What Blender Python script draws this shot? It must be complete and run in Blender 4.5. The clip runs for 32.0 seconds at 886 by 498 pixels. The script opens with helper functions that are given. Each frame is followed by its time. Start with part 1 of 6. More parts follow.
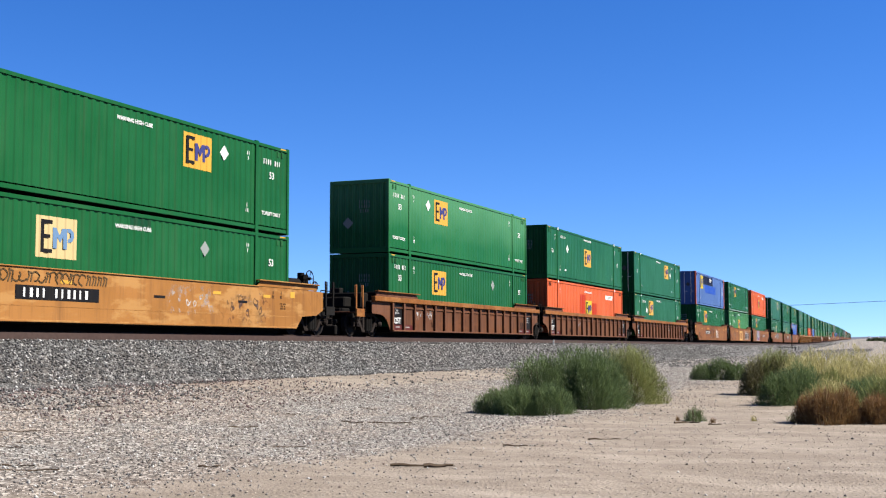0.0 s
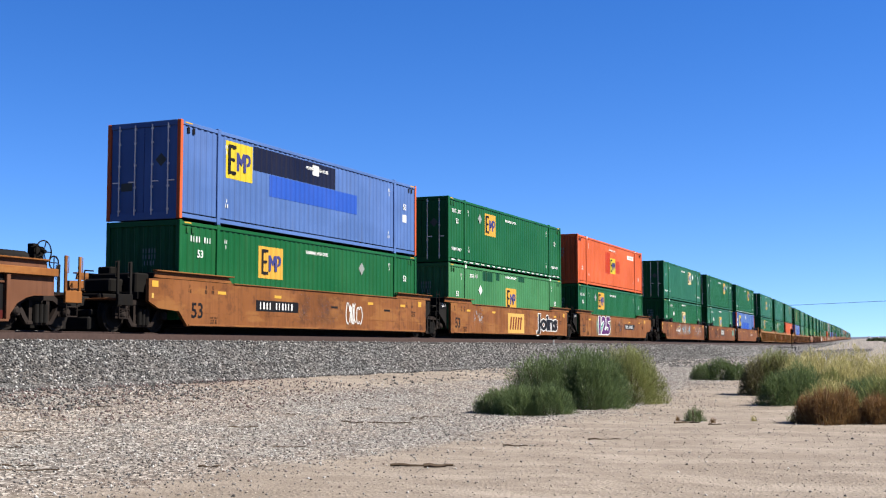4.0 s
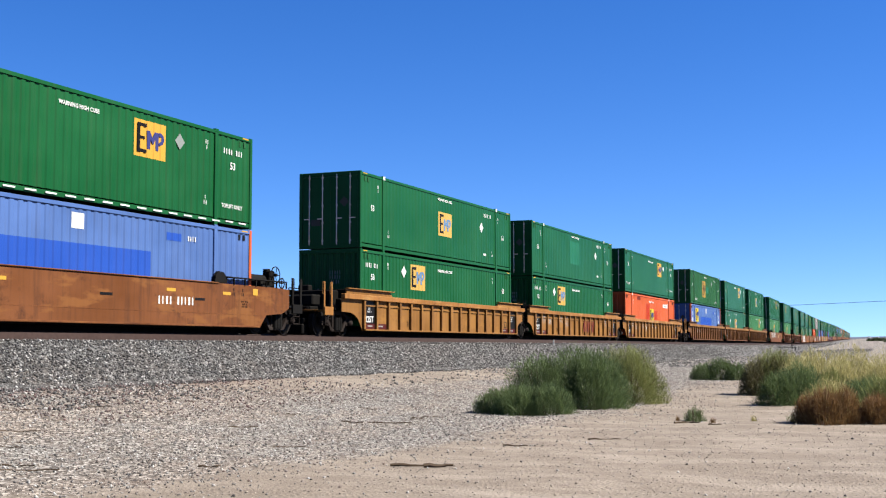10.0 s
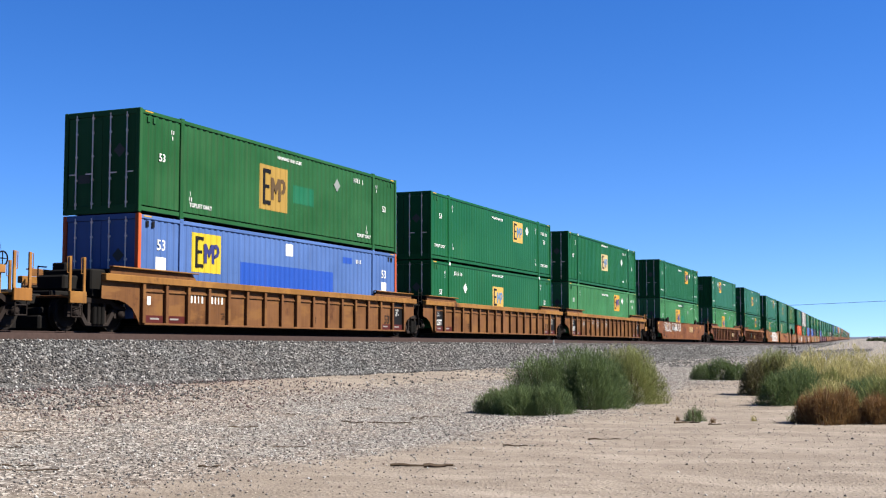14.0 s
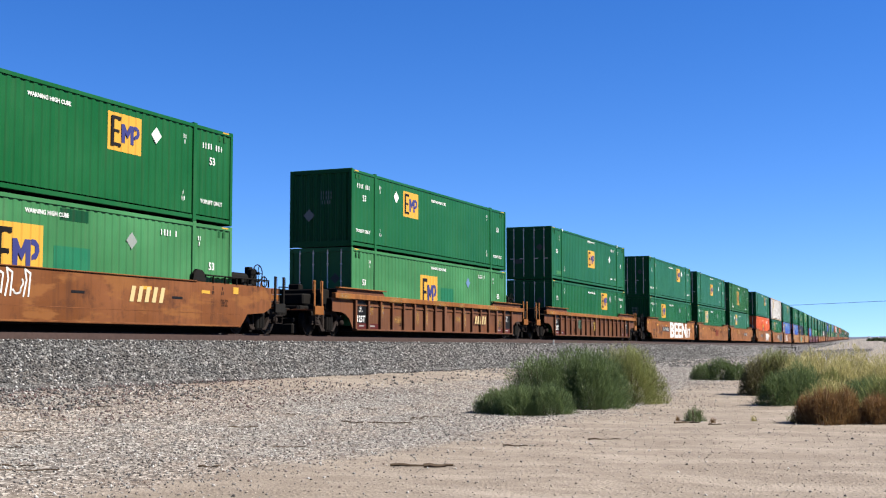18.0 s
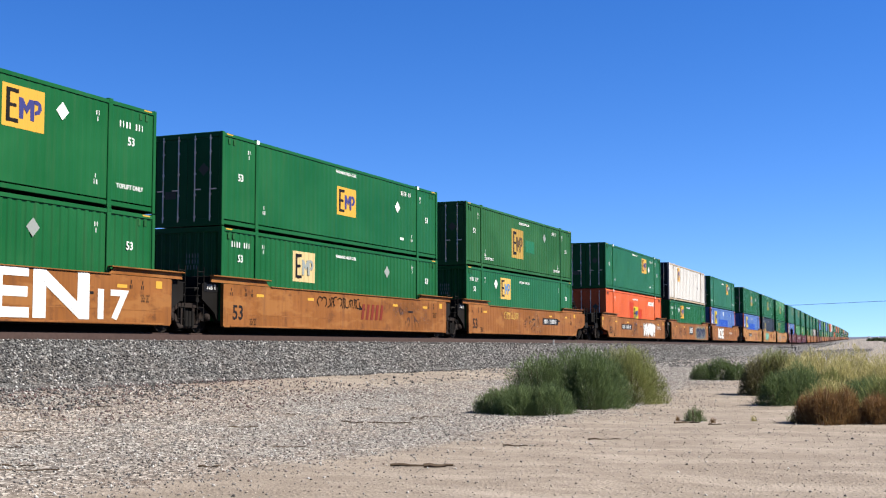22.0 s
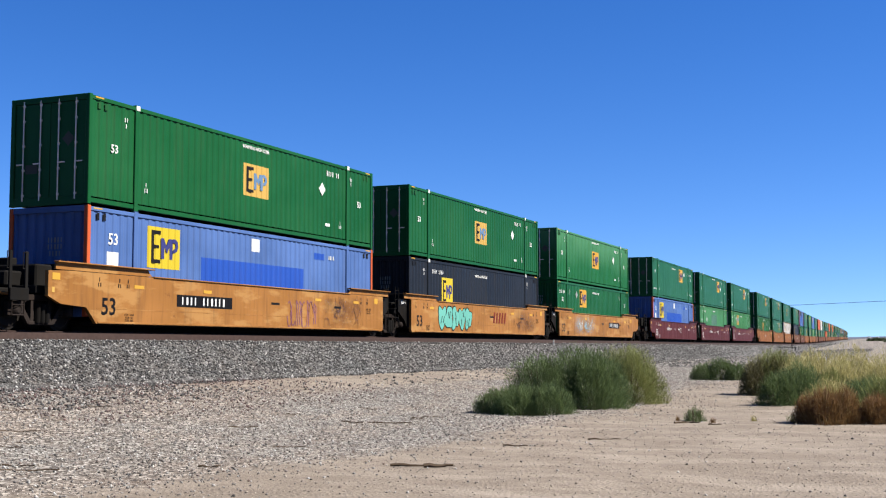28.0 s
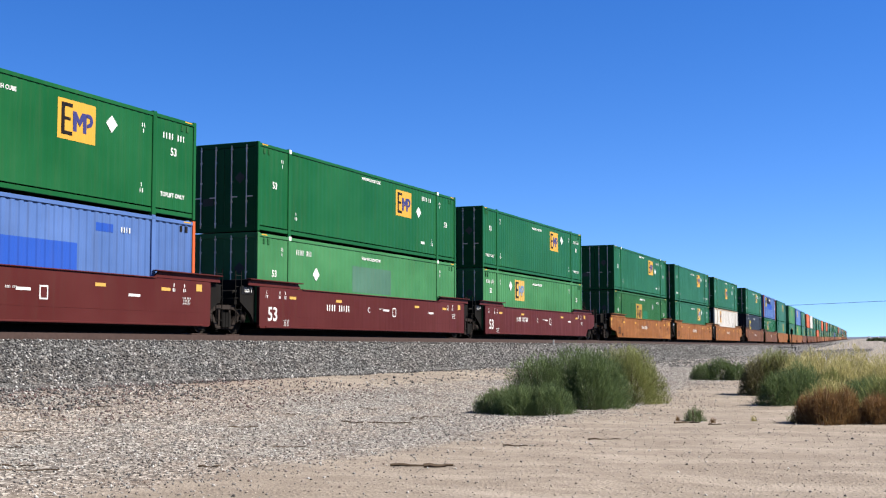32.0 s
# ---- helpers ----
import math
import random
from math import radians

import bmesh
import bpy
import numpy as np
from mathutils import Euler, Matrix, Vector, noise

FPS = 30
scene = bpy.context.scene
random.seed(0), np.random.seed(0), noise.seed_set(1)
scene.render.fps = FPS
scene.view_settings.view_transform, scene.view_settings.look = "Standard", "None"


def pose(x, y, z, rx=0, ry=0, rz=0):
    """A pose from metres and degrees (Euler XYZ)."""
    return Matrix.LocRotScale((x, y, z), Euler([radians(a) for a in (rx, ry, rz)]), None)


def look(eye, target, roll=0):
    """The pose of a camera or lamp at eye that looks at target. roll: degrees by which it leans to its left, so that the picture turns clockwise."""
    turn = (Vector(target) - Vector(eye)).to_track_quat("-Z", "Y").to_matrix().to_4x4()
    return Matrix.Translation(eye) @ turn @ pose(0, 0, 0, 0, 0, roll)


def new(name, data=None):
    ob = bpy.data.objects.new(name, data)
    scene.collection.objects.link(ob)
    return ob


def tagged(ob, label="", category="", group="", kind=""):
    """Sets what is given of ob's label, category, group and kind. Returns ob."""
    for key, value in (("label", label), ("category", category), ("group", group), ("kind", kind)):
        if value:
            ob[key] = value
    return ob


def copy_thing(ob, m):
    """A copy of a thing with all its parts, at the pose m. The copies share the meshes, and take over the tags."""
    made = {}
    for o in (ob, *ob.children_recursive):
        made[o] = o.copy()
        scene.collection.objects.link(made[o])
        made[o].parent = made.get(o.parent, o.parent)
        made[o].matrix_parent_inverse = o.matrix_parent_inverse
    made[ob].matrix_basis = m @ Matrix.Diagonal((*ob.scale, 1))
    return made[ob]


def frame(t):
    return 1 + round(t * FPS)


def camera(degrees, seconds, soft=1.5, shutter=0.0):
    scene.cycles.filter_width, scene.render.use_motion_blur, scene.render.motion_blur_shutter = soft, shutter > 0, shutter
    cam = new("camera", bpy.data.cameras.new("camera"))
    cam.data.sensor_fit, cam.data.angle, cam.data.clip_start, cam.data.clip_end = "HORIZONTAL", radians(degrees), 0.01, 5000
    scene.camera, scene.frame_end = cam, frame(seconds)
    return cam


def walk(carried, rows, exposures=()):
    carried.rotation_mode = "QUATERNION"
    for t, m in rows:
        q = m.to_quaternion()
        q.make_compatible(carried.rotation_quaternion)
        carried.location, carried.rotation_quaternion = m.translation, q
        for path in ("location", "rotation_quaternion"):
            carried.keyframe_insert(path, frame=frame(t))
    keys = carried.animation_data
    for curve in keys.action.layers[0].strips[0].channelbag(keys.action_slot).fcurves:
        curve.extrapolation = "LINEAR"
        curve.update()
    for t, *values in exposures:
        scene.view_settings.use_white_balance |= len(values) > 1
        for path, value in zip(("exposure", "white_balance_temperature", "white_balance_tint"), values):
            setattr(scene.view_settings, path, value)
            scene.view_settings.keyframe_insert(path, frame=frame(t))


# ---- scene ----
# ================= camera =================
CAM = camera(39.89, 32.0, soft=1.2)
EYE = Vector((0.0, 0.0, 1.5))
YAW, PITCH, LEAN = radians(18.8135), radians(4.2424), -0.205
AIM = EYE + Vector((-math.sin(YAW) * math.cos(PITCH), math.cos(YAW) * math.cos(PITCH), math.sin(PITCH)))
walk(CAM, [(0.0, look(EYE, AIM, LEAN)), (32.0, look(EYE, AIM, LEAN))], exposures=[(0.0, 1.94), (25.5, 1.94), (27.3, 1.78), (28.0, 1.81), (28.6, 1.88), (29.2, 1.94), (32.0, 1.94)])

# ================= world, sun, exposure =================
SUN_ELEV, SUN_AZ = radians(44), radians(79)     # azimuth clockwise from +Y (along the line) towards +X
world = bpy.data.worlds.new("sky")
scene.world = world
world.use_nodes = True
wn = world.node_tree.nodes
sky = wn.new("ShaderNodeTexSky")
sky.sky_type = "NISHITA"
sky.sun_disc = False
sky.sun_elevation, sky.sun_rotation = SUN_ELEV, SUN_AZ
sky.altitude, sky.air_density, sky.dust_density, sky.ozone_density = 3000, 1.0, 0.1, 3.0
wn["Background"].inputs["Strength"].default_value = 0.0525
where = wn.new("ShaderNodeTexCoord")
lift = wn.new("ShaderNodeVectorMath")           # clear dry air: little of the pale band above the horizon
lift.inputs[1].default_value = (0.0, 0.0, 0.058)
world.node_tree.links.new(where.outputs["Generated"], lift.inputs[0])
world.node_tree.links.new(lift.outputs[0], sky.inputs["Vector"])
deep = wn.new("ShaderNodeHueSaturation")      # the dry desert air's deep blue
deep.inputs["Saturation"].default_value = 1.31
deep.inputs["Hue"].default_value = 0.513
world.node_tree.links.new(sky.outputs["Color"], deep.inputs["Color"])
world.node_tree.links.new(deep.outputs["Color"], wn["Background"].inputs["Color"])

sun = new("sun", bpy.data.lights.new("sun", "SUN"))
sun.data.energy, sun.data.angle, sun.data.color = 5.0, radians(0.53), (1.0, 0.95, 0.86)
sun.matrix_world = look((0, 0, 0), (-math.sin(SUN_AZ) * math.cos(SUN_ELEV), -math.cos(SUN_AZ) * math.cos(SUN_ELEV), -math.sin(SUN_ELEV)))

# ================= the line of the track =================
KY = np.array([0, 25, 50, 75, 100, 140, 200, 300, 500, 1000.0])
KX = np.array([-20.35, -18.67, -16.70, -14.99, -13.59, -11.99, -10.71, -10.50, -9.90, -9.90])   # near faces of the load
KZ = np.array([0.37, 0.25, 0.09, -0.07, -0.25, -0.48, -0.83, -1.06, -0.96, -0.98]) + 1.5         # rail head
HALF = 1.295


def second(v):
    n, h = len(KY), np.diff(KY)
    a, b = np.eye(n), np.zeros(n)
    for i in range(1, n - 1):
        a[i, i - 1:i + 2] = h[i - 1], 2 * (h[i - 1] + h[i]), h[i]
        b[i] = 6 * ((v[i + 1] - v[i]) / h[i] - (v[i] - v[i - 1]) / h[i - 1])
    return np.linalg.solve(a, b)


SX, SZ = second(KX), second(KZ)


def glide(v, m, y):
    """Value and slope of the smooth curve through the knots."""
    y = np.asarray(y, float)
    c = np.clip(y, KY[0], KY[-1])
    i = np.clip(np.searchsorted(KY, c) - 1, 0, len(KY) - 2)
    h = KY[i + 1] - KY[i]
    p, q = (KY[i + 1] - c) / h, (c - KY[i]) / h
    val = p * v[i] + q * v[i + 1] + ((p ** 3 - p) * m[i] + (q ** 3 - q) * m[i + 1]) * h * h / 6
    slope = (v[i + 1] - v[i]) / h + (-(3 * p * p - 1) * m[i] + (3 * q * q - 1) * m[i + 1]) * h / 6
    return val + slope * (y - c), slope


TY = np.linspace(-900, 2500, 3401)
_, ts = glide(KX, SX, TY)
td = np.sqrt(1 + ts ** 2)
TA = np.concatenate([[0], np.cumsum((td[1:] + td[:-1]) / 2)])
TA -= np.interp(0, TY, TA)


def line(s, off=0.0):
    """x, y, z and slope of the line at arc length s; off: metres behind the near faces."""
    y = np.interp(s, TA, TY)
    x, m = glide(KX, SX, y)
    z, _ = glide(KZ, SZ, y)
    n = np.sqrt(1 + m * m)
    return x - off / n, y + off * m / n, z, m


def on_line(s, up=0.0, side=0.0):
    """Pose on the track's centre: local +Y along the line away from the camera, +X to the near side."""
    x, y, z, m = line(s, HALF - side)
    _, y2, z2, _ = line(s + 1.0, HALF)
    return Matrix.Translation((float(x), float(y), float(z) + up)) @ Matrix.Rotation(-math.atan(float(m)), 4, "Z") @ Matrix.Rotation(math.atan(float(z2 - z)), 4, "X")


def gone(t):
    """Metres that the train has run by t."""
    hitch = min(1.0, max(0.0, (t - 17.5) / 0.1))       # a short check in its run
    return 19.1 * t - 0.010445 * t * t - 0.6 * hitch


# ================= mesh helpers =================
def box(x0, y0, z0, x1, y1, z1, b=0.0):
    """A box, with chamfered edges where b is given."""
    if b <= 0:
        v = [(x, y, z) for x in (x0, x1) for y in (y0, y1) for z in (z0, z1)]
        return v, [(0, 1, 3, 2), (4, 6, 7, 5), (0, 4, 5, 1), (2, 3, 7, 6), (0, 2, 6, 4), (1, 5, 7, 3)]
    v, idx = [], {}
    X, Y, Z = (x0, x1), (y0, y1), (z0, z1)
    for i in (0, 1):
        for j in (0, 1):
            for k in (0, 1):
                sx, sy, sz = b * (1 - 2 * i), b * (1 - 2 * j), b * (1 - 2 * k)
                for a, q in enumerate(((0, sy, sz), (sx, 0, sz), (sx, sy, 0))):
                    idx[i, j, k, a] = len(v)
                    v.append((X[i] + q[0], Y[j] + q[1], Z[k] + q[2]))
    f = []
    for i in (0, 1):
        f.append([idx[i, 0, 0, 0], idx[i, 1, 0, 0], idx[i, 1, 1, 0], idx[i, 0, 1, 0]])
        f.append([idx[0, i, 0, 1], idx[1, i, 0, 1], idx[1, i, 1, 1], idx[0, i, 1, 1]])
        f.append([idx[0, 0, i, 2], idx[1, 0, i, 2], idx[1, 1, i, 2], idx[0, 1, i, 2]])
        for j in (0, 1):
            f.append([idx[i, j, 0, 0], idx[i, j, 1, 0], idx[i, j, 1, 1], idx[i, j, 0, 1]])
            f.append([idx[i, 0, j, 0], idx[i, 1, j, 0], idx[i, 1, j, 2], idx[i, 0, j, 2]])
            f.append([idx[0, i, j, 1], idx[1, i, j, 1], idx[1, i, j, 2], idx[0, i, j, 2]])
            for k in (0, 1):
                f.append([idx[i, j, k, 0], idx[i, j, k, 1], idx[i, j, k, 2]])
    return v, f


def prism(poly, x0, x1):
    """A profile of (y, z) points drawn out from x0 to x1."""
    n = len(poly)
    v = [(x0, y, z) for y, z in poly] + [(x1, y, z) for y, z in poly]
    return v, [list(range(n)), list(range(2 * n - 1, n - 1, -1))] + [[i, (i + 1) % n, n + (i + 1) % n, n + i] for i in range(n)]


def rod(a, b, r, n=8, r2=None):
    """A round bar from a to b."""
    a, b = Vector(a), Vector(b)
    q = (b - a).to_track_quat("Z", "Y")
    r2 = r if r2 is None else r2
    v = [tuple(p + q @ Vector((w * math.cos(k * math.tau / n), w * math.sin(k * math.tau / n), 0))) for p, w in ((a, r), (b, r2)) for k in range(n)]
    return v, [list(range(n)), list(range(2 * n - 1, n - 1, -1))] + [[k, (k + 1) % n, n + (k + 1) % n, n + k] for k in range(n)]


def moved(solid, m):
    return [tuple(m @ Vector(p)) for p in solid[0]], solid[1]


MESHES = {}


def mesh(key, *solids, smooth=False, closed=True):
    """One shared mesh from several solids."""
    if key in MESHES:
        return MESHES[key]
    v, f = [], []
    for sv, sf in solids:
        n = len(v)
        v += [tuple(p) for p in sv]
        f += [[i + n for i in q] for q in sf]
    me = bpy.data.meshes.new(key)
    me.from_pydata(v, [], f)
    if closed:
        bm = bmesh.new()
        bm.from_mesh(me)
        bmesh.ops.recalc_face_normals(bm, faces=bm.faces)
        bm.to_mesh(me)
        bm.free()
    if smooth:
        me.shade_smooth()
    me.materials.append(None)
    MESHES[key] = me
    return me


def part(name, me, mat, parent=None, label="", at=None):
    """A mesh object of its own, under its thing."""
    ob = new(name, me)
    ob.material_slots[0].link = "OBJECT"
    ob.material_slots[0].material = mat
    if parent:
        ob.parent = parent
    if at is not None:
        ob.matrix_basis = at
    if label:
        ob["label"] = label
    return ob


def words(text, size, bold=0.0):
    """A flat mesh of letters, centred, reading along +Y and up +Z, facing +X."""
    key = "letters %s %.3f %.3f" % (text, size, bold)
    if key in MESHES:
        return MESHES[key]
    cu = bpy.data.curves.new("letters", "FONT")
    cu.body, cu.size, cu.align_x, cu.align_y, cu.extrude, cu.offset = text, size, "CENTER", "CENTER", 0.002, bold
    cu.resolution_u = 2
    cu.space_character = 0.92 if bold > 0.03 else 1.0
    ob = bpy.data.objects.new("letters", cu)
    scene.collection.objects.link(ob)
    dg = bpy.context.evaluated_depsgraph_get()
    me = bpy.data.meshes.new_from_object(ob.evaluated_get(dg), depsgraph=dg)
    bpy.data.objects.remove(ob)
    bpy.data.curves.remove(cu)
    me.transform(Matrix(((0, 0, 1, 0), (1, 0, 0, 0), (0, 1, 0, 0), (0, 0, 0, 1))))
    me.materials.clear()
    me.materials.append(None)
    MESHES[key] = me
    return me

# ================= materials =================
class Nodes:
    def __init__(self, name):
        self.mat = bpy.data.materials.new(name)
        self.mat.use_nodes = True
        self.t = self.mat.node_tree
        self.b = self.t.nodes["Principled BSDF"]

    def add(self, kind, **inputs):
        n = self.t.nodes.new(kind)
        for k, v in inputs.items():
            k = k.replace("_", " ")
            if isinstance(v, bpy.types.NodeSocket):
                self.t.links.new(v, n.inputs[k])
            else:
                n.inputs[k].default_value = v
        return n

    def link(self, a, b):
        self.t.links.new(a, b)

    def coords(self, scale=(1, 1, 1), which="Object"):
        c = self.add("ShaderNodeTexCoord")
        m = self.add("ShaderNodeMapping", Scale=scale)
        self.link(c.outputs[which], m.inputs["Vector"])
        return m.outputs["Vector"]

    def shifted(self, scale):
        """Object coordinates, shifted from object to object."""
        c, o = self.add("ShaderNodeTexCoord"), self.add("ShaderNodeObjectInfo")
        k = self.add("ShaderNodeVectorMath", Vector=c.outputs["Object"])
        m = self.add("ShaderNodeMath")
        m.operation = "MULTIPLY"
        self.link(o.outputs["Random"], m.inputs[0])
        m.inputs[1].default_value = 57.0
        self.link(m.outputs[0], k.inputs[1])
        mp = self.add("ShaderNodeMapping", Scale=scale)
        self.link(k.outputs[0], mp.inputs["Vector"])
        return mp.outputs["Vector"]

    def noise(self, vec, scale, detail=4.0, rough=0.55):
        return self.add("ShaderNodeTexNoise", Vector=vec, Scale=scale, Detail=detail, Roughness=rough).outputs["Fac"]

    def ramp(self, fac, *stops):
        r = self.add("ShaderNodeValToRGB", Fac=fac)
        e = r.color_ramp.elements
        while len(e) < len(stops):
            e.new(0.5)
        for el, (p, c) in zip(e, stops):
            el.position = p
            el.color = (*c, 1) if len(c) == 3 else (c[0], c[0], c[0], 1)
        return r.outputs["Color"]

    def mix(self, fac, a, b, mode="MIX"):
        n = self.t.nodes.new("ShaderNodeMix")
        n.data_type, n.blend_type = "RGBA", mode
        for s, v in ((0, fac), (6, a), (7, b)):
            if isinstance(v, bpy.types.NodeSocket):
                self.link(v, n.inputs[s])
            else:
                n.inputs[s].default_value = (*v, 1) if isinstance(v, tuple) else v
        return n.outputs[2]

    def bump(self, height, strength, dist=0.01):
        n = self.add("ShaderNodeBump", Height=height, Strength=strength, Distance=dist)
        self.link(n.outputs["Normal"], self.b.inputs["Normal"])

    def done(self, colour, rough=0.5, metal=0.0, spec=0.5):
        for k, v in (("Base Color", colour), ("Roughness", rough), ("Metallic", metal), ("Specular IOR Level", spec)):
            if isinstance(v, bpy.types.NodeSocket):
                self.link(v, self.b.inputs[k])
            else:
                self.b.inputs[k].default_value = (*v, 1) if isinstance(v, tuple) else v
        return self.mat


def tone(c, k):
    return tuple(min(1.0, v * k) for v in c)


def paint(name, rgb, rough=0.42, dirt=(0.05, 0.042, 0.03), wear=0.25, fade=0.15, rust=0.0, patch=None, sheen=None):
    """Vehicle paint: faded patches, dust streaks that run down, and rust spots."""
    n = Nodes(name)
    big = n.noise(n.shifted((0.35, 0.35, 0.5)), 1.0, 3)
    streak = n.noise(n.shifted((6, 6, 0.45)), 1.0, 5, 0.6)
    fine = n.noise(n.shifted((1, 1, 1)), 34, 4)
    c = n.mix(n.ramp(big, (0.35, (0.0,)), (0.7, (1.0,))), tone(rgb, 1 - fade * 0.4), tuple(v * (1 + 0.5 * fade) + 0.012 * fade for v in rgb))
    if sheen:                      # pale sheen painted into the colour from the roof down, with a ragged lower edge
        up = n.add("ShaderNodeSeparateXYZ")
        n.link(n.coords(), up.inputs[0])
        rag = n.add("ShaderNodeMath")
        rag.operation = "MULTIPLY_ADD"
        n.link(n.noise(n.shifted((0.3, 0.3, 0.5)), 1.0, 3), rag.inputs[0])
        rag.inputs[1].default_value = 2.0
        n.link(up.outputs["Z"], rag.inputs[2])
        lvl = n.add("ShaderNodeMath")
        lvl.operation = "MULTIPLY"
        n.link(rag.outputs[0], lvl.inputs[0])
        lvl.inputs[1].default_value = 0.2
        c = n.mix(n.ramp(lvl.outputs[0], (0.38, (0.0,)), (0.70, (0.95,))), c, sheen)
    f = n.ramp(streak, (0.5, (0.0,)), (0.85, (wear,)))
    c = n.mix(f, c, dirt)
    if rust > 0:
        spots = n.noise(n.shifted((1, 1, 1)), 3.2, 8, 0.7)
        low = n.noise(n.shifted((0.7, 0.7, 1.2)), 1.0, 3)
        m = n.ramp(n.mix(0.45, spots, low), (0.62 - 0.16 * rust, (0.0,)), (0.70 - 0.06 * rust, (1.0,)))
        brown = n.ramp(fine, (0.3, (0.01709, 0.006838, 0.00373)), (0.7, (0.05284, 0.0202, 0.009324)))
        c = n.mix(m, c, brown)
    if patch:
        worn = n.noise(n.shifted((0.5, 0.5, 1.6)), 1.1, 6, 0.62)
        c = n.mix(n.ramp(worn, (0.53, (0.0,)), (0.60, (0.75,))), c, patch)
        dark = n.noise(n.shifted((2.4, 2.4, 0.25)), 1.0, 5, 0.6)
        c = n.mix(n.ramp(dark, (0.55, (0.0,)), (0.75, (0.6,))), c, dirt)
    n.bump(fine, 0.10, 0.004)
    r = n.ramp(streak, (0.3, (rough * 0.85,)), (0.8, (min(1, rough * 1.4),)))
    return n.done(c, r, spec=0.06)


GREEN = paint("green_paint", (0.0033, 0.0425, 0.0118), 0.36, wear=0.12, fade=0.2)
# green whose upper wall carries a painted-in pale sheen
GREEN_SHEEN = paint("green_paint_with_sheen", (0.004, 0.052, 0.014), 0.42, wear=0.12, fade=0.2, sheen=(0.029, 0.098, 0.043))
GREEN_PALE = paint("pale_green_paint", (0.01915, 0.0798, 0.02953), 0.5, wear=0.2, fade=0.35)
GREEN_OLIVE = paint("dull_green_paint", (0.007182, 0.04309, 0.01277), 0.5, wear=0.2, fade=0.3)
GREEN_DARK = paint("dark_green_paint", (0.001756, 0.02394, 0.008778), 0.4, wear=0.15, fade=0.2)
GREEN_TEAL = paint("teal_green_touch_up", (0.00588, 0.063, 0.03024), 0.45, wear=0.15, fade=0.2)
ORANGE = paint("orange_paint", (0.25, 0.0475, 0.0155), 0.5, (0.0924, 0.03276, 0.01638), wear=0.25, fade=0.25)
ORANGE_NEW = paint("fresh_red_orange_paint", (0.1908, 0.01789, 0.005368), 0.45, wear=0.1, fade=0.1)
BLUE = paint("blue_paint", (0.034, 0.066, 0.165), 0.45, (0.0357, 0.03927, 0.05355), wear=0.35, fade=0.3)
BLUE_NEW = paint("fresh_blue_paint", (0.010, 0.036, 0.18), 0.42, wear=0.1, fade=0.1)
NAVY = paint("navy_paint", (0.002386, 0.003578, 0.01312), 0.45, wear=0.1)
WHITE_BOX = paint("weathered_white_paint", (0.2558, 0.247, 0.2338), 0.5, (0.1323, 0.1058, 0.07938), wear=0.6, fade=0.1)
CHARCOAL = paint("charcoal_paint", (0.0052, 0.0066, 0.0095), 0.42, wear=0.15)
GOLD = paint("golden_sticker", (0.2604, 0.1428, 0.021), 0.45, wear=0.08, fade=0.05)
YELLOW = paint("pale_yellow_sticker", (0.2481, 0.1551, 0.03877), 0.45, wear=0.08, fade=0.1)
LEMON = paint("bright_yellow_sticker", (0.2559, 0.1938, 0.01395), 0.45, wear=0.08, fade=0.05)
CREAM = paint("cream_sticker", (0.2481, 0.1899, 0.09307), 0.45, wear=0.08, fade=0.05)
GOLD_WORN = paint("worn_dull_gold_sticker", (0.17, 0.105, 0.024), 0.6, wear=0.35, fade=0.2)
BROWN_INK = paint("faded_brown_sticker", (0.045, 0.028, 0.013), 0.6, wear=0.3)
INK = paint("black_sticker", (0.003578, 0.00328, 0.003578), 0.5, wear=0.1)
MARK_BLUE = paint("blue_sticker", (0.018, 0.02, 0.075), 0.45, wear=0.1)
MARK_SKY = paint("faded_blue_sticker", (0.05368, 0.09542, 0.161), 0.5, wear=0.1)
WHITE = paint("white_stencil", (0.3175, 0.3175, 0.31), 0.5, wear=0.2, fade=0.05)
GREY_MARK = paint("grey_sticker", (0.1133, 0.1252, 0.1193), 0.5, wear=0.2)
FAINT = paint("faint_grey_sticker", (0.035, 0.04, 0.036), 0.6, wear=0.4)
TAN = paint("yellow_tan_car_paint", (0.1436, 0.06256, 0.01596), 0.5, (0.05107, 0.02394, 0.01117), wear=0.5, fade=0.3, rust=0.12, patch=(0.1915, 0.1021, 0.03511))
TAN_OLD = paint("old_tan_car_paint", (0.1026, 0.0373, 0.008392), 0.55, (0.0404, 0.01709, 0.009324), wear=0.6, fade=0.35, rust=0.5, patch=(0.1336, 0.05719, 0.0174))
TAN_RIB = paint("faded_yellow_tan_car_paint", (0.1134, 0.05208, 0.01302), 0.55, (0.0462, 0.02184, 0.01092), wear=0.5, fade=0.35, rust=0.35, patch=(0.1428, 0.06888, 0.01848))
TAN_RUSTY = paint("rusty_tan_car_paint", (0.088, 0.0315, 0.0085), 0.6, (0.036, 0.0155, 0.009), wear=0.6, fade=0.4, rust=0.55, patch=(0.118, 0.050, 0.0155))
TAN_DULL = paint("dull_tan_brown_car_paint", (0.074, 0.032, 0.0115), 0.6, (0.033, 0.0155, 0.009), wear=0.6, fade=0.4, rust=0.45, patch=(0.10, 0.047, 0.016))
RUST_CAR = paint("rust_brown_car_paint", (0.072, 0.0245, 0.0072), 0.6, (0.02461, 0.01094, 0.006838), wear=0.6, fade=0.4, rust=0.6, patch=(0.105, 0.042, 0.013))
